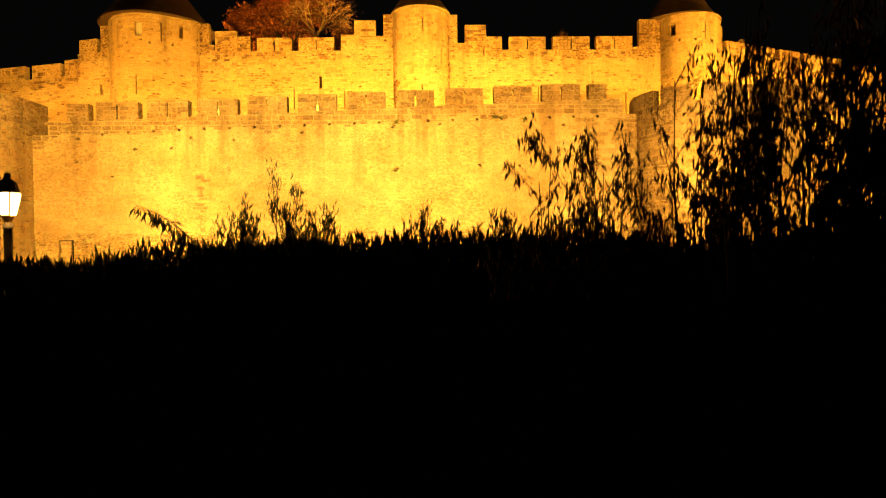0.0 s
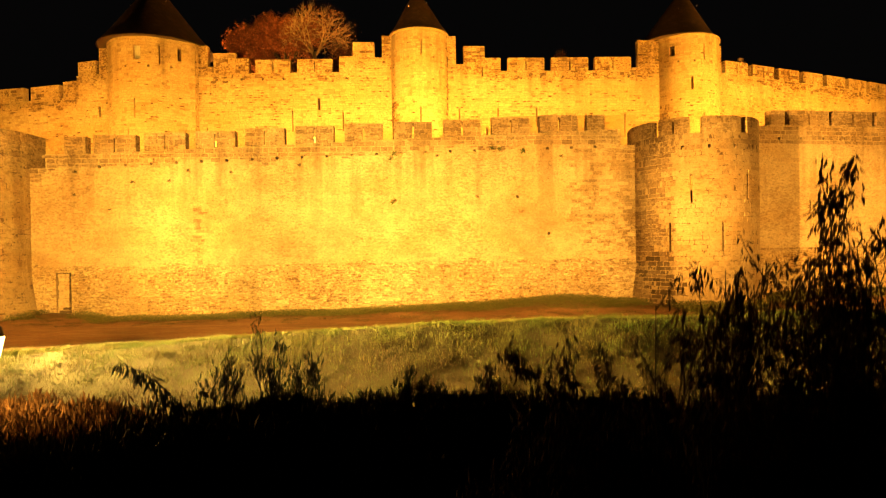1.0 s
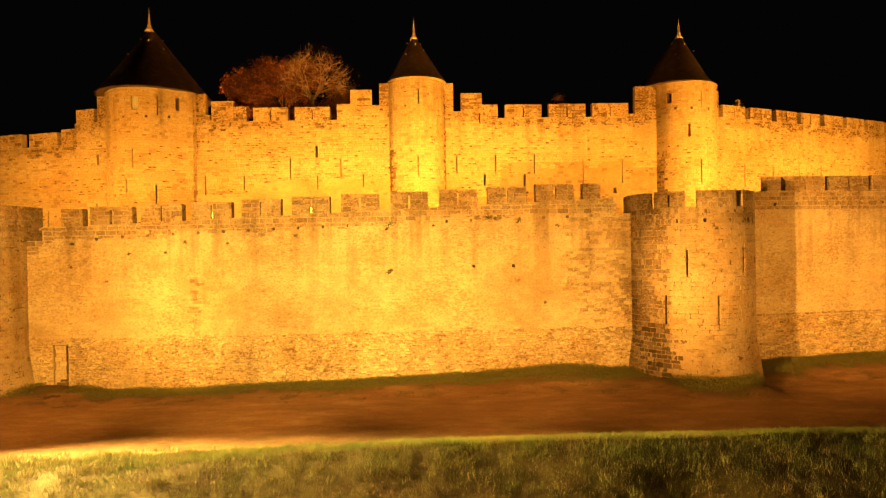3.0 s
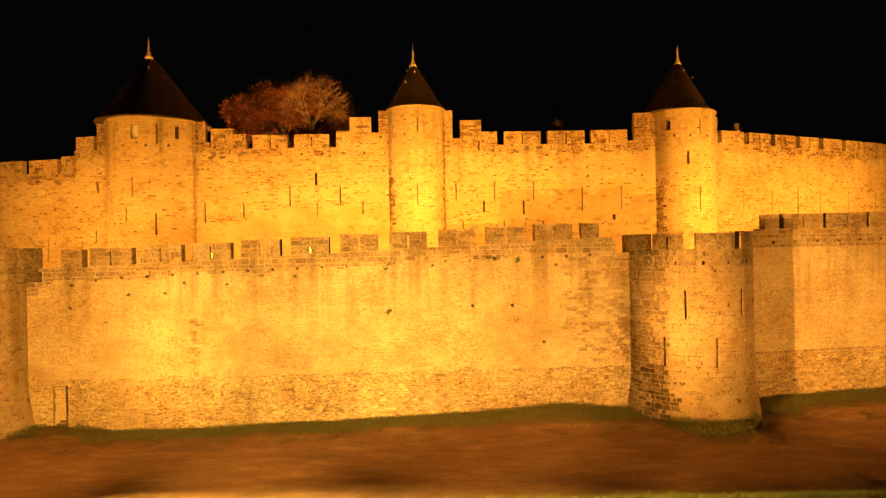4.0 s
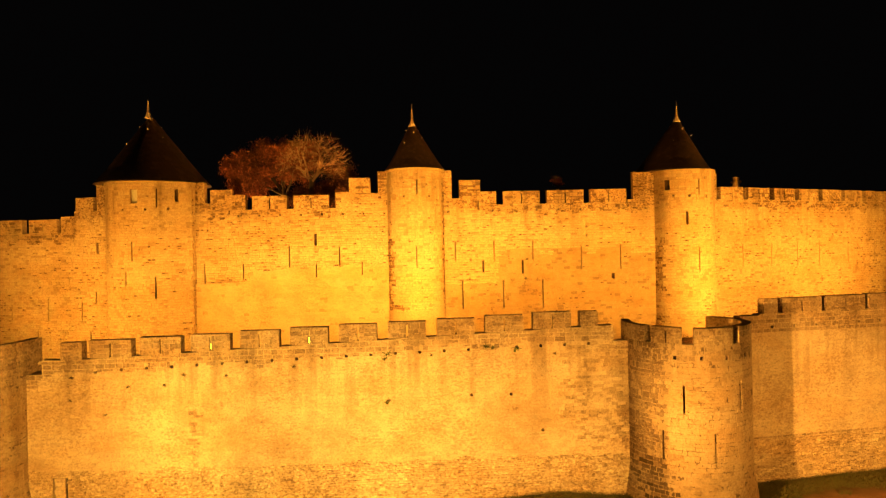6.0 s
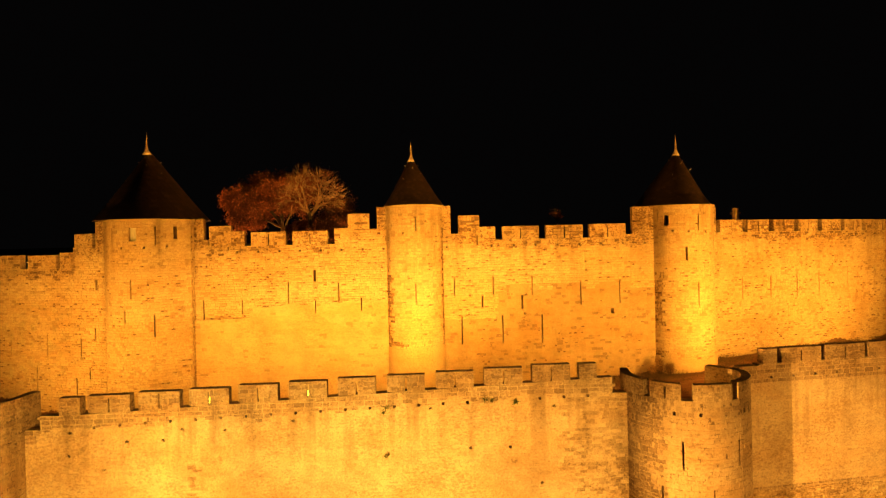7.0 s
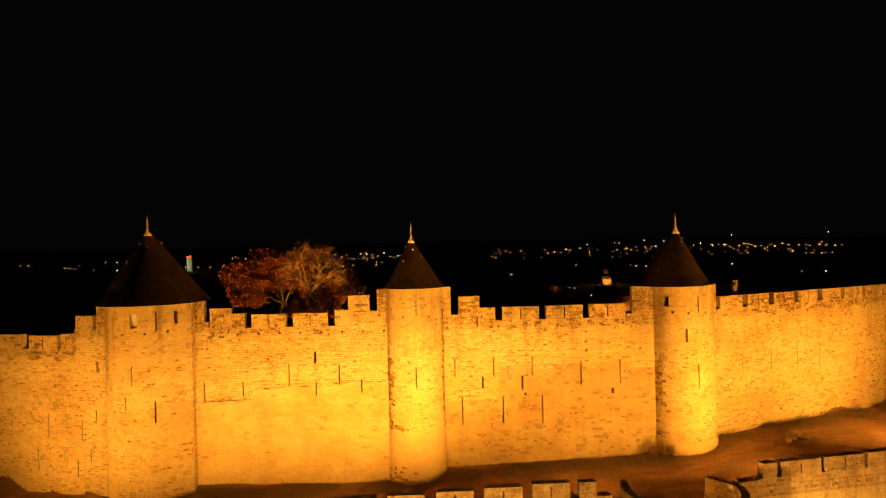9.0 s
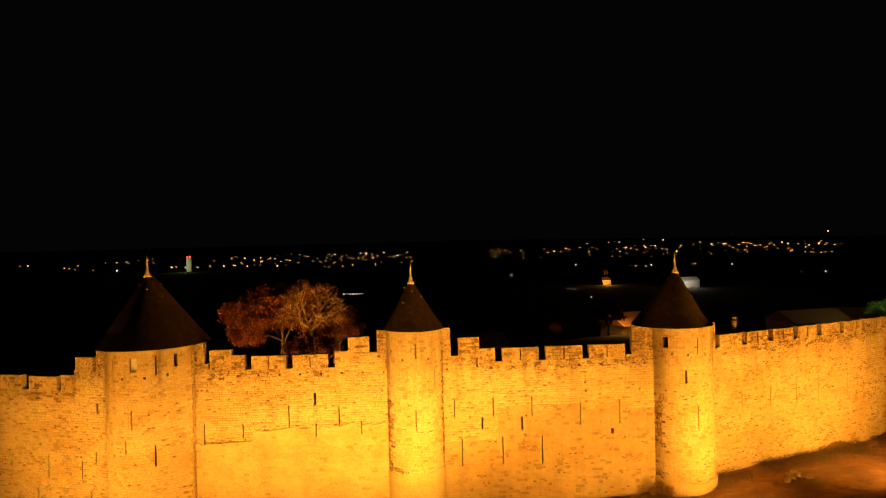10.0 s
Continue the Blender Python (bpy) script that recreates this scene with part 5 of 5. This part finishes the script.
def tree(place, height, lean, seed, leaf_n, label, bark, leaf_mat, spread=1.0, levels=5, trunk=8.0, limb=1.8):
    """A tree grown by forking limbs, with leaves at the outer twigs."""
    q = random.Random(seed)
    root = thing("tree", place, label, "tree", "trees behind the walls")
    bm, ends = bmesh.new(), []

    def grow(p, d, length, radius, level):
        pts, n = [p], 4
        for k in range(n):
            d = (d + Vector((q.gauss(0, 0.12), q.gauss(0, 0.12), q.gauss(0.09, 0.08)))).normalized()
            pts.append(pts[-1] + d * length / n)
        tube(bm, pts, [radius * (1 - 0.32 * k / n) for k in range(n + 1)], 6 if level < 2 else 4)
        if level >= levels:
            ends.extend(pts[1:])
            return
        if level >= levels - 1:
            ends.extend(pts[2:])
        for k in range(3 if level else 4):
            a = q.uniform(0, 6.283)
            side = (d.orthogonal() * math.cos(a) + d.cross(d.orthogonal()) * math.sin(a)) * q.uniform(0.45, 0.95) * spread
            e = (d + side + Vector(lean) * 0.15).normalized()
            fresh = limb if level == 0 else length * q.uniform(0.66, 0.86)
            grow(pts[-1] if k < 2 or level == 0 else pts[q.choice((2, 3))], e, fresh, radius * 0.62, level + 1)

    base = Vector(place)
    grow(base - Vector((0, 0, 0.3)), Vector((lean[0] * 0.1, lean[1] * 0.1, 1)), trunk, height * 0.0135, 0)
    limbs = under(part("trunk", bm, bark), root)
    if leaf_n:
        spots = []
        for _ in range(leaf_n):
            e = q.choice(ends)
            spots.append(e + Vector((q.gauss(0, 0.3), q.gauss(0, 0.3), q.gauss(0, 0.24))))
        v, f = leaf_cloud(spots, 0.11, q, 0.3, 0.5)
        under(mesh_object("crown", v, f, leaf_mat), root)
    return root


def fan_tree(base, fork, targets, seed, label, bark, leaf_mat=None, leaf_n=0, leaf=0.12, girth=0.2, puff=0.32):
    """A tree whose limbs divide again and again on their way to the targets, its outermost twigs."""
    q = random.Random(seed)
    root = thing("tree", base, label, "tree", "trees behind the walls")
    bm = bmesh.new()
    base, fork = Vector(base), Vector(fork)
    lean = [base.lerp(fork, k / 5) + Vector((q.gauss(0, 0.06), q.gauss(0, 0.06), 0)) * (0 < k < 5) for k in range(6)]
    lean[0].z -= 0.3
    tube(bm, lean, [girth * (1.25 - 0.06 * k) for k in range(6)], 8)
    # dark bark on the trunk stands in for shade under the lit branches
    under(part("trunk", bm, BARK_DARK), root)
    bm = bmesh.new()

    def limb(p, way, some, radius):
        if len(some) == 1:
            e = some[0]
            mid = p.lerp(e, 0.5) + Vector((q.gauss(0, 0.06), q.gauss(0, 0.06), q.gauss(0.05, 0.05)))
            tube(bm, [p, mid, e], [radius, radius * 0.8, radius * 0.4], 4)
            for _ in range(4):
                s0 = p.lerp(e, q.uniform(0.45, 1.0))
                d = (e - p).normalized() + Vector((q.gauss(0, 0.5), q.gauss(0, 0.5), q.gauss(0.2, 0.4)))
                tube(bm, [s0, s0 + d * 0.22, s0 + d * 0.42 + Vector((0, 0, 0.04))], [0.012, 0.009, 0.005], 3)
            return
        centre = sum(some, Vector()) / len(some)
        reach = (centre - p).length * (0.34 if len(some) > 8 else 0.42)
        d = ((centre - p).normalized() * 0.75 + way * 0.35).normalized()
        pts = [p]
        for _ in range(3):
            d = (d + Vector((q.gauss(0, 0.09), q.gauss(0, 0.09), q.gauss(0.04, 0.06)))).normalized()
            pts.append(pts[-1] + d * reach / 3)
        thin = max(0.014, radius * 0.86)
        tube(bm, pts, [radius, radius * 0.95, radius * 0.9, thin], 6 if len(some) > 6 else 4)
        for group in halves(some):
            limb(pts[-1], d, group, max(0.018, thin * (len(group) / len(some)) ** 0.42))

    def halves(some):
        centre = sum(some, Vector()) / len(some)
        one = max(some, key=lambda v: (v - centre).length)
        two = max(some, key=lambda v: (v - one).length)
        left = [v for v in some if (v - one).length <= (v - two).length]
        return [g for g in (left, [v for v in some if (v - one).length > (v - two).length]) if g]

    mains = [targets]
    while len(mains) < 7:
        big = max(mains, key=len)
        mains.remove(big)
        mains += halves(big)
    for group in mains:
        way = (sum(group, Vector()) / len(group) - fork).normalized()
        limb(fork - Vector((0, 0, q.uniform(0.05, 0.5))), way, group, girth * 0.5)
    under(part("branchwork", bm, bark), root)
    if leaf_n:
        spots = []
        for _ in range(leaf_n):
            e = q.choice(targets)
            spots.append(e + Vector((q.gauss(0, puff), q.gauss(0, puff), q.gauss(0, puff * 0.75))))
        v, f = leaf_cloud(spots, leaf, q, 0.3, 0.5)
        under(mesh_object("crown", v, f, leaf_mat), root)
    return root


def dome(centre, radii, n, seed, inner=0.75, floor=-0.15):
    """n places in the outer shell of an ellipsoid, above its floor."""
    q, made = random.Random(seed), []
    while len(made) < n:
        d = Vector((q.gauss(0, 1), q.gauss(0, 1), q.gauss(0, 1))).normalized()
        if d.z > floor:
            made.append(Vector(centre) + Vector([a * b for a, b in zip(d, radii)]) * q.uniform(inner, 1.0) * (1 + 0.12 * noise.noise(d * 2.5 + Vector((seed, 0, 0)))))
    return made


fan_tree((-10.6, 51.5, ground_height(-10.6, 51.5)), (-10.6, 51.4, 19.9), dome((-10.5, 51.4, 20.8), (3.1, 2.0, 2.9), 340, 21, 0.65, -0.3), 21, "autumn tree with bare pale branches behind the wall", BARK_PALE, LEAF_BROWN, 1800, 0.09, 0.2)
brown = dome((-13.9, 52.3, 21.0), (3.1, 1.9, 2.6), 170, 8, 0.35, -0.5) + dome((-16.7, 52.3, 21.1), (1.9, 1.5, 1.3), 60, 9, 0.3, -0.7) + dome((-16.2, 52.4, 19.5), (1.6, 1.4, 1.2), 45, 10, 0.3, -0.9) + dome((-12.2, 53.0, 21.8), (2.2, 1.4, 1.8), 60, 11, 0.3, -0.5)
fan_tree((-13.6, 52.6, ground_height(-13.6, 52.6)), (-13.3, 52.6, 18.8), brown, 8, "autumn tree with brown leaves behind the wall", BARK_DARK, LEAF_BROWN, 75000, 0.11, 0.2, 0.26)
low = dome((-8.2, 53.6, 19.9), (1.6, 1.3, 1.7), 70, 12, 0.3, -0.9) + dome((-10.4, 53.8, 18.9), (2.0, 1.2, 1.1), 50, 13, 0.3, -0.9) + dome((-11.6, 50.9, 18.1), (1.7, 0.6, 0.9), 40, 16, 0.3, -0.9) + dome((-8.9, 51.0, 18.3), (1.0, 0.6, 1.0), 30, 17, 0.3, -0.9)
fan_tree((-9.0, 53.7, ground_height(-9.0, 53.7)), (-9.0, 53.7, 17.4), low, 33, "smaller autumn tree with dull red leaves", BARK_DARK, LEAF_RED, 32000, 0.1, 0.15, 0.24)
fan_tree((10.6, 51.3, ground_height(10.6, 51.3)), (10.6, 51.3, 18.6), dome((10.6, 51.3, 19.1), (0.45, 0.4, 0.5), 16, 14, 0.3, -0.6), 34, "slender sapling just behind the parapet", BARK_DARK, LEAF_BROWN, 500, 0.1, 0.05, 0.12)

# ---- street lantern ----


def lantern(x, y, z):
    g = ground_height(x, y)
    root = thing("street_lamp", (x, y, g), "lit four-sided street lantern on a black iron post", "street lamp")
    bm = bmesh.new()
    prof = [(0.13, g - 0.2), (0.13, g + 0.5), (0.09, g + 0.55), (0.06, g + 1.2), (0.045, z - 0.12), (0.06, z - 0.1), (0.04, z - 0.04)]
    rings = [[bm.verts.new((x + rr * math.cos(k * math.pi / 6), y + rr * math.sin(k * math.pi / 6), zz)) for k in range(12)] for rr, zz in prof]
    for p, q in zip(rings, rings[1:]):
        for k in range(12):
            bm.faces.new((p[k], p[(k + 1) % 12], q[(k + 1) % 12], q[k]))
    under(part("post", bm, IRON), root)
    for name, mat, prof in (("glass", LANTERN_GLASS, [(0.062, 0.05), (0.1, 0.3)]), ("cap", IRON, [(0.13, 0.295), (0.126, 0.33), (0.1, 0.42), (0.05, 0.47), (0.035, 0.48), (0.035, 0.53), (0.01, 0.55)]), ("bowl", LANTERN_BRASS, [(0.03, -0.06), (0.045, -0.02), (0.075, 0.05)])):
        bm = bmesh.new()
        n = 4 if name == "glass" else 12
        rings = [[bm.verts.new((x + rr * (1.35 if n == 4 else 1) * math.cos((k + 0.5) * 2 * math.pi / n), y + rr * (1.35 if n == 4 else 1) * math.sin((k + 0.5) * 2 * math.pi / n), z + zz)) for k in range(n)] for rr, zz in prof]
        for p, q in zip(rings, rings[1:]):
            for k in range(n):
                bm.faces.new((p[k], p[(k + 1) % n], q[(k + 1) % n], q[k]))
        piece = under(part(name, bm, mat), root)
        piece.visible_shadow = name == "cap"
    for k in range(4):
        a = (k + 0.5) * math.pi / 2
        bm = bmesh.new()
        tube(bm, [Vector((x + 0.086 * math.cos(a), y + 0.086 * math.sin(a), z + 0.05)), Vector((x + 0.137 * math.cos(a), y + 0.137 * math.sin(a), z + 0.3))], [0.008, 0.008], 4)
        under(part("bar", bm, IRON), root)
    lamp = bpy.data.lights.new("lantern_light", "POINT")
    lamp.energy, lamp.color, lamp.shadow_soft_size = 170, (1.0, 0.42, 0.08), 0.12
    ob = new("lantern_light", lamp)
    ob.location = (x, y, z + 0.16)
    tagged(ob, "warm light of the street lantern", "lamp light", "", "structure")


lantern(-5.08, 7.0, 1.87)

# ---- town beyond ----


def house(x, y, w, d, h, roof, turn, label, wall_mat=PLASTER, lit=(), roof_mat=ROOF_TILE):
    z = ground_height(x, y)
    root = thing("house", (x, y, z), label, "house", "houses beyond the walls")
    m = pose(x, y, z, 0, 0, turn)
    bm = bmesh.new()
    bmesh.ops.create_cube(bm, size=1, matrix=m @ Matrix.Translation((0, 0, h / 2 - 1)) @ Matrix.Diagonal((w, d, h + 2, 1)))
    wall = under(part("wall", bm, wall_mat), root)
    bm = bmesh.new()
    pts = [(-w / 2 - 0.4, -d / 2 - 0.4, h), (w / 2 + 0.4, -d / 2 - 0.4, h), (w / 2 + 0.4, d / 2 + 0.4, h), (-w / 2 - 0.4, d / 2 + 0.4, h), (-w / 2 - 0.4, 0, h + roof), (w / 2 + 0.4, 0, h + roof)]
    vs = [bm.verts.new(m @ Vector(p)) for p in pts]
    for q in ((0, 1, 5, 4), (2, 3, 4, 5), (0, 4, 3), (1, 2, 5), (3, 2, 1, 0)):
        bm.faces.new([vs[i] for i in q])
    under(part("roof", bm, roof_mat), root)
    for i in range(max(1, int(w / 3.2))):
        px = -w / 2 + (i + 0.5) * w / max(1, int(w / 3.2))
        for fl in range(max(1, int(h / 3))):
            bm = bmesh.new()
            bmesh.ops.create_cube(bm, size=1, matrix=m @ Matrix.Translation((px, -d / 2 - 0.03, 1.6 + fl * 3)) @ Matrix.Diagonal((1.0, 0.1, 1.4, 1)))
            under(part("window", bm, LAMP_WHITE if (i, fl) in lit else IRON), root)
    return root


house(38.0, 120.0, 9, 8, 3.5, 2.2, 20, "tile-roofed house with lamplit plaster wall")
house(78.0, 128.0, 13, 9, 2.6, 2.2, 10, "dark house with a low tiled roof")
house(98.0, 140.0, 14, 10, 3.2, 2.4, -15, "dark house with a tiled roof")
house(62.0, 150.0, 12, 9, 3.5, 2.6, 30, "dark plaster house among trees")
house(310.0, 770.0, 26, 14, 9, 4.5, 8, "white flat-fronted building in the distance", WHITE_WALL, (), WHITE_WALL)
house(235.0, 880.0, 12, 12, 7, 4.0, 0, "distant church nave beside a lamp")
house(238.0, 892.0, 6, 6, 16, 5.0, 0, "distant plaster church tower with a tiled cap")
house(-60.0, 160.0, 16, 10, 5, 3.0, 10, "dark house behind the walls")
house(-20.0, 190.0, 18, 10, 5, 3.0, -10, "dark house behind the walls")
house(10.0, 170.0, 14, 10, 5, 3.0, 15, "dark house behind the walls")
tree((88.0, 121.0, ground_height(88, 121)), 4.0, (0, 0, 0), 51, 9000, "small green tree lit by an added light", BARK_DARK, LEAF_GREEN, 1.2, 4, 1.7, 1.4)

fan_tree((31.0, 111.0, ground_height(31, 111)), (31.0, 111.0, ground_height(31, 111) + 2.2), dome((31.0, 111.0, ground_height(31, 111) + 4.6), (2.6, 2.4, 2.4), 60, 15, 0.3, -0.6), 35, "brown leafed tree lit by an added light", BARK_DARK, LEAF_BROWN, 9000, 0.22, 0.16, 0.4)

# a small stone pinnacle just behind the inner wall
bm = bmesh.new()
for w, z0, z1 in ((0.42, ground_height(27.1, 54.0) - 0.3, 19.0), (0.62, 19.0, 19.2), (0.36, 19.2, 19.55)):
    bmesh.ops.create_cube(bm, size=1, matrix=pose(27.1, 54.0, (z0 + z1) / 2, 0, 0, 24) @ Matrix.Diagonal((w, w, z1 - z0, 1)))
tagged(part("chimney", bm, STONE_INNER), "slim stone chimney rising behind the inner wall", "chimney")


# lamps of the far plain, by bearing and elevation from over the bank
FAR_LEFT = [(-35.50, -0.64, 1), (-35.00, -0.63, 1), (-32.59, -0.91, 1), (-32.25, -0.96, 1), (-31.87, -1.04, 1), (-28.84, -0.57, 1), (-28.12, -0.53, 0), (-27.98, -0.67, 1), (-28.86, -1.29, 0), (-24.68, -1.13, 1), (-24.31, -1.14, 1), (-23.59, -1.17, 1), (-22.54, -1.21, 1), (-21.51, -1.14, 1), (-20.37, -1.18, 0), (-19.54, -1.14, 1), (-18.37, -1.29, 1), (-15.74, -1.34, 1), (-12.98, -0.52, 0), (-11.47, -1.52, 1), (-11.04, -1.57, 1), (-9.78, -1.53, 1), (-8.87, -1.45, 1), (-8.11, -0.37, 0), (-7.56, -0.46, 0), (-6.67, -1.52, 1), (-5.90, -0.35, 0), (-5.35, -0.74, 0), (-4.61, -0.68, 0), (-4.26, -1.33, 0), (-3.68, -0.41, 0), (-10.47, -0.41, 0), (-9.48, -4.15, 0), (-8.87, -4.21, 0), (-8.32, -4.23, 0)]
FAR_MIDDLE = [(5.13, -0.53, 1), (5.69, -0.47, 1), (6.13, -0.63, 1), (7.16, -0.47, 1), (9.63, -0.75, 1), (10.25, -0.66, 1), (11.33, -0.43, 1), (12.19, -1.98, 0), (13.30, -0.01, 0), (15.22, 0.05, 1), (15.74, 0.11, 0), (16.16, 0.02, 0), (16.76, -0.46, 1), (17.16, -0.57, 1), (18.30, 0.21, 0), (18.45, -0.50, 1), (19.28, -0.34, 0), (19.96, 0.13, 0), (21.07, -0.91, 1), (17.06, -2.07, 1), (17.57, -2.15, 1), (18.41, -2.19, 0), (18.91, -2.09, 0), (22.33, -2.07, 1), (22.58, -2.04, 1), (25.49, 0.51, 0), (23.01, -0.16, 0), (23.94, -0.33, 0), (24.44, -0.24, 0)]
FAR_RIGHT = [(24.87, -0.32, 1), (25.32, -0.50, 1), (25.62, -0.67, 1), (26.07, -0.45, 1), (26.38, -0.26, 1), (26.51, -0.86, 1), (26.97, -0.37, 1), (27.26, -0.54, 1), (27.70, -0.49, 1), (27.98, -0.73, 1), (28.36, -0.44, 1), (28.71, -0.51, 1), (29.28, -0.33, 1), (29.70, -0.44, 1), (31.21, -0.58, 1), (31.89, -0.50, 1), (32.94, -0.59, 1), (33.38, -0.54, 1), (32.00, -1.23, 1), (32.52, 0.80, 1), (30.62, -2.77, 0), (32.29, -2.77, 0), (6.18, -2.82, 0), (11.53, -4.22, 0), (12.02, -4.27, 0), (13.53, -4.97, 0), (25.49, -2.08, 0), (21.41, -0.40, 0), (30.45, -0.49, 0)]


bpy.context.view_layer.update()


def far_place(bearing, lift, eye=Vector((1.2, 0.0, 26.46))):
    """Where the line of sight beyond the walls meets the plain or the hills."""
    lift = min(lift, 0.5)
    d = Vector((math.sin(radians(bearing)) * math.cos(radians(lift)), math.cos(radians(bearing)) * math.cos(radians(lift)), math.sin(radians(lift))))
    hit, place, normal, index = ground.ray_cast(eye + d * 110, d)
    if not hit:
        return eye + d * 4300, 4300
    return place, (place - eye).length


def ball(name, mat):
    bm = bmesh.new()
    bmesh.ops.create_icosphere(bm, subdivisions=1, radius=1.35)
    me = bpy.data.meshes.new(name)
    bm.to_mesh(me)
    bm.free()
    me.materials.append(mat)
    return me


BALLS = tuple(ball("town_lamp", m) for m in (LAMP_WHITE, LAMP_ORANGE, LAMP_RED, LAMP_WHITE_DIM, LAMP_ORANGE_DIM))
q = random.Random(3)


def far_lamp(bearing, lift, kind, size=1.0):
    p, k = far_place(bearing, lift)
    ob = new("town_lamp", BALLS[kind])
    ob.location = p + Vector((0, 0, k * 0.0004))
    s = k * 0.00056 * size
    ob.scale = (s, s, s)
    return tagged(ob, ("small white lamp", "small orange sodium lamp", "small red warning lamp", "faint white lamp", "faint orange sodium lamp")[kind] + " far away in the dark town", "lamp", "lamps of the far town")


for rows in (FAR_LEFT, FAR_MIDDLE, FAR_RIGHT):
    for bearing, lift, kind in rows:
        far_lamp(bearing, lift, kind + (3 if q.random() < 0.3 else 0), 0.65 + 0.65 * q.random() ** 1.6)
for _ in range(190):
    bearing = q.choice((q.uniform(-32, -3), q.uniform(-20, -3), q.uniform(4, 34), q.uniform(12, 33)))
    far_lamp(bearing, q.uniform(-1.3, -0.25), q.choice((3, 4, 4, 1)), q.uniform(0.5, 0.85))


# row of lamp balls standing in for a building's lit windows
for bearing in (-9.75, -9.2, -8.6, -8.05):
    far_lamp(bearing, -4.2, 0, 0.9)
far_lamp(14.72, -3.5, 1, 3.2)


# twin floodlit silos with red warning lamps
sx, sy = -958.0, 2233.0
silo = thing("silo", (sx, sy, ground_height(sx, sy)), "tall pale twin silo lit from below far away", "silo")
for dx in (-5.2, 5.2):
    bm = bmesh.new()
    bmesh.ops.create_cone(bm, cap_ends=True, segments=16, radius1=5.0, radius2=4.8, depth=54 + dx * 0.4, matrix=Matrix.Translation((sx + dx, sy, ground_height(sx, sy) + 27)))
    under(part("shaft", bm, WHITE_WALL), silo)
    ob = under(new("warning_lamp", BALLS[2]), silo)
    ob.location = (sx + dx, sy - 4, ground_height(sx, sy) + 56 + dx * 0.2)
    ob.scale = (2.2, 2.2, 2.2)


# point lights added without a lamp, to brighten far buildings and trees
def town_light(place, watts, colour):
    lamp = bpy.data.lights.new("town_fill_light", "POINT")
    lamp.energy, lamp.color, lamp.shadow_soft_size = watts, colour, 0.5
    ob = new("town_fill_light", lamp)
    ob.location = place
    tagged(ob, "unseen added light on part of the dark town", "lamp light", "", "structure")


town_light((sx - 5, sy - 30, ground_height(sx, sy) + 25), 18000, (0.85, 1.0, 0.5))
town_light((233.0, 866.0, ground_height(233, 866) + 5), 13000, SODIUM)
town_light((86.0, 116.0, ground_height(86, 116) + 5), 700, (0.8, 1.0, 0.35))
town_light((34.5, 113.0, ground_height(34.5, 113) + 4), 1600, SODIUM)
town_light((84.0, 119.0, ground_height(84, 119) + 11), 260, SODIUM)
town_light((308.0, 750.0, ground_height(308, 750) + 9), 5500, (1.0, 0.85, 0.65))


# rubble lying in the lists
q = random.Random(14)
for _ in range(26):
    x, y = 29.3 + q.gauss(0, 0.65), 48.7 + q.gauss(0, 0.28)
    bm = bmesh.new()
    bmesh.ops.create_icosphere(bm, subdivisions=1, radius=1.0)
    size = 0.12 + 0.26 * q.random() ** 2
    turn = q.uniform(0, 6.28)
    for vert in bm.verts:
        k = 1 + 0.4 * noise.noise(vert.co * 1.3 + Vector((x * 7, y * 7, 0)))
        vert.co = Vector((vert.co.x * 1.3, vert.co.y, vert.co.z * 0.7)) * k * size
    bm.transform(Matrix.Translation((x, y, ground_height(x, y) + size * 0.4 + max(0, 0.3 - abs(x - 29.3) * 0.4))) @ Matrix.Rotation(turn, 4, "Z"))
    rock = part("rock", bm, STONE_PARAPET)
    tagged(rock, "broken brown sandstone block lying in a heap on dry grass", "rock", "fallen stones")
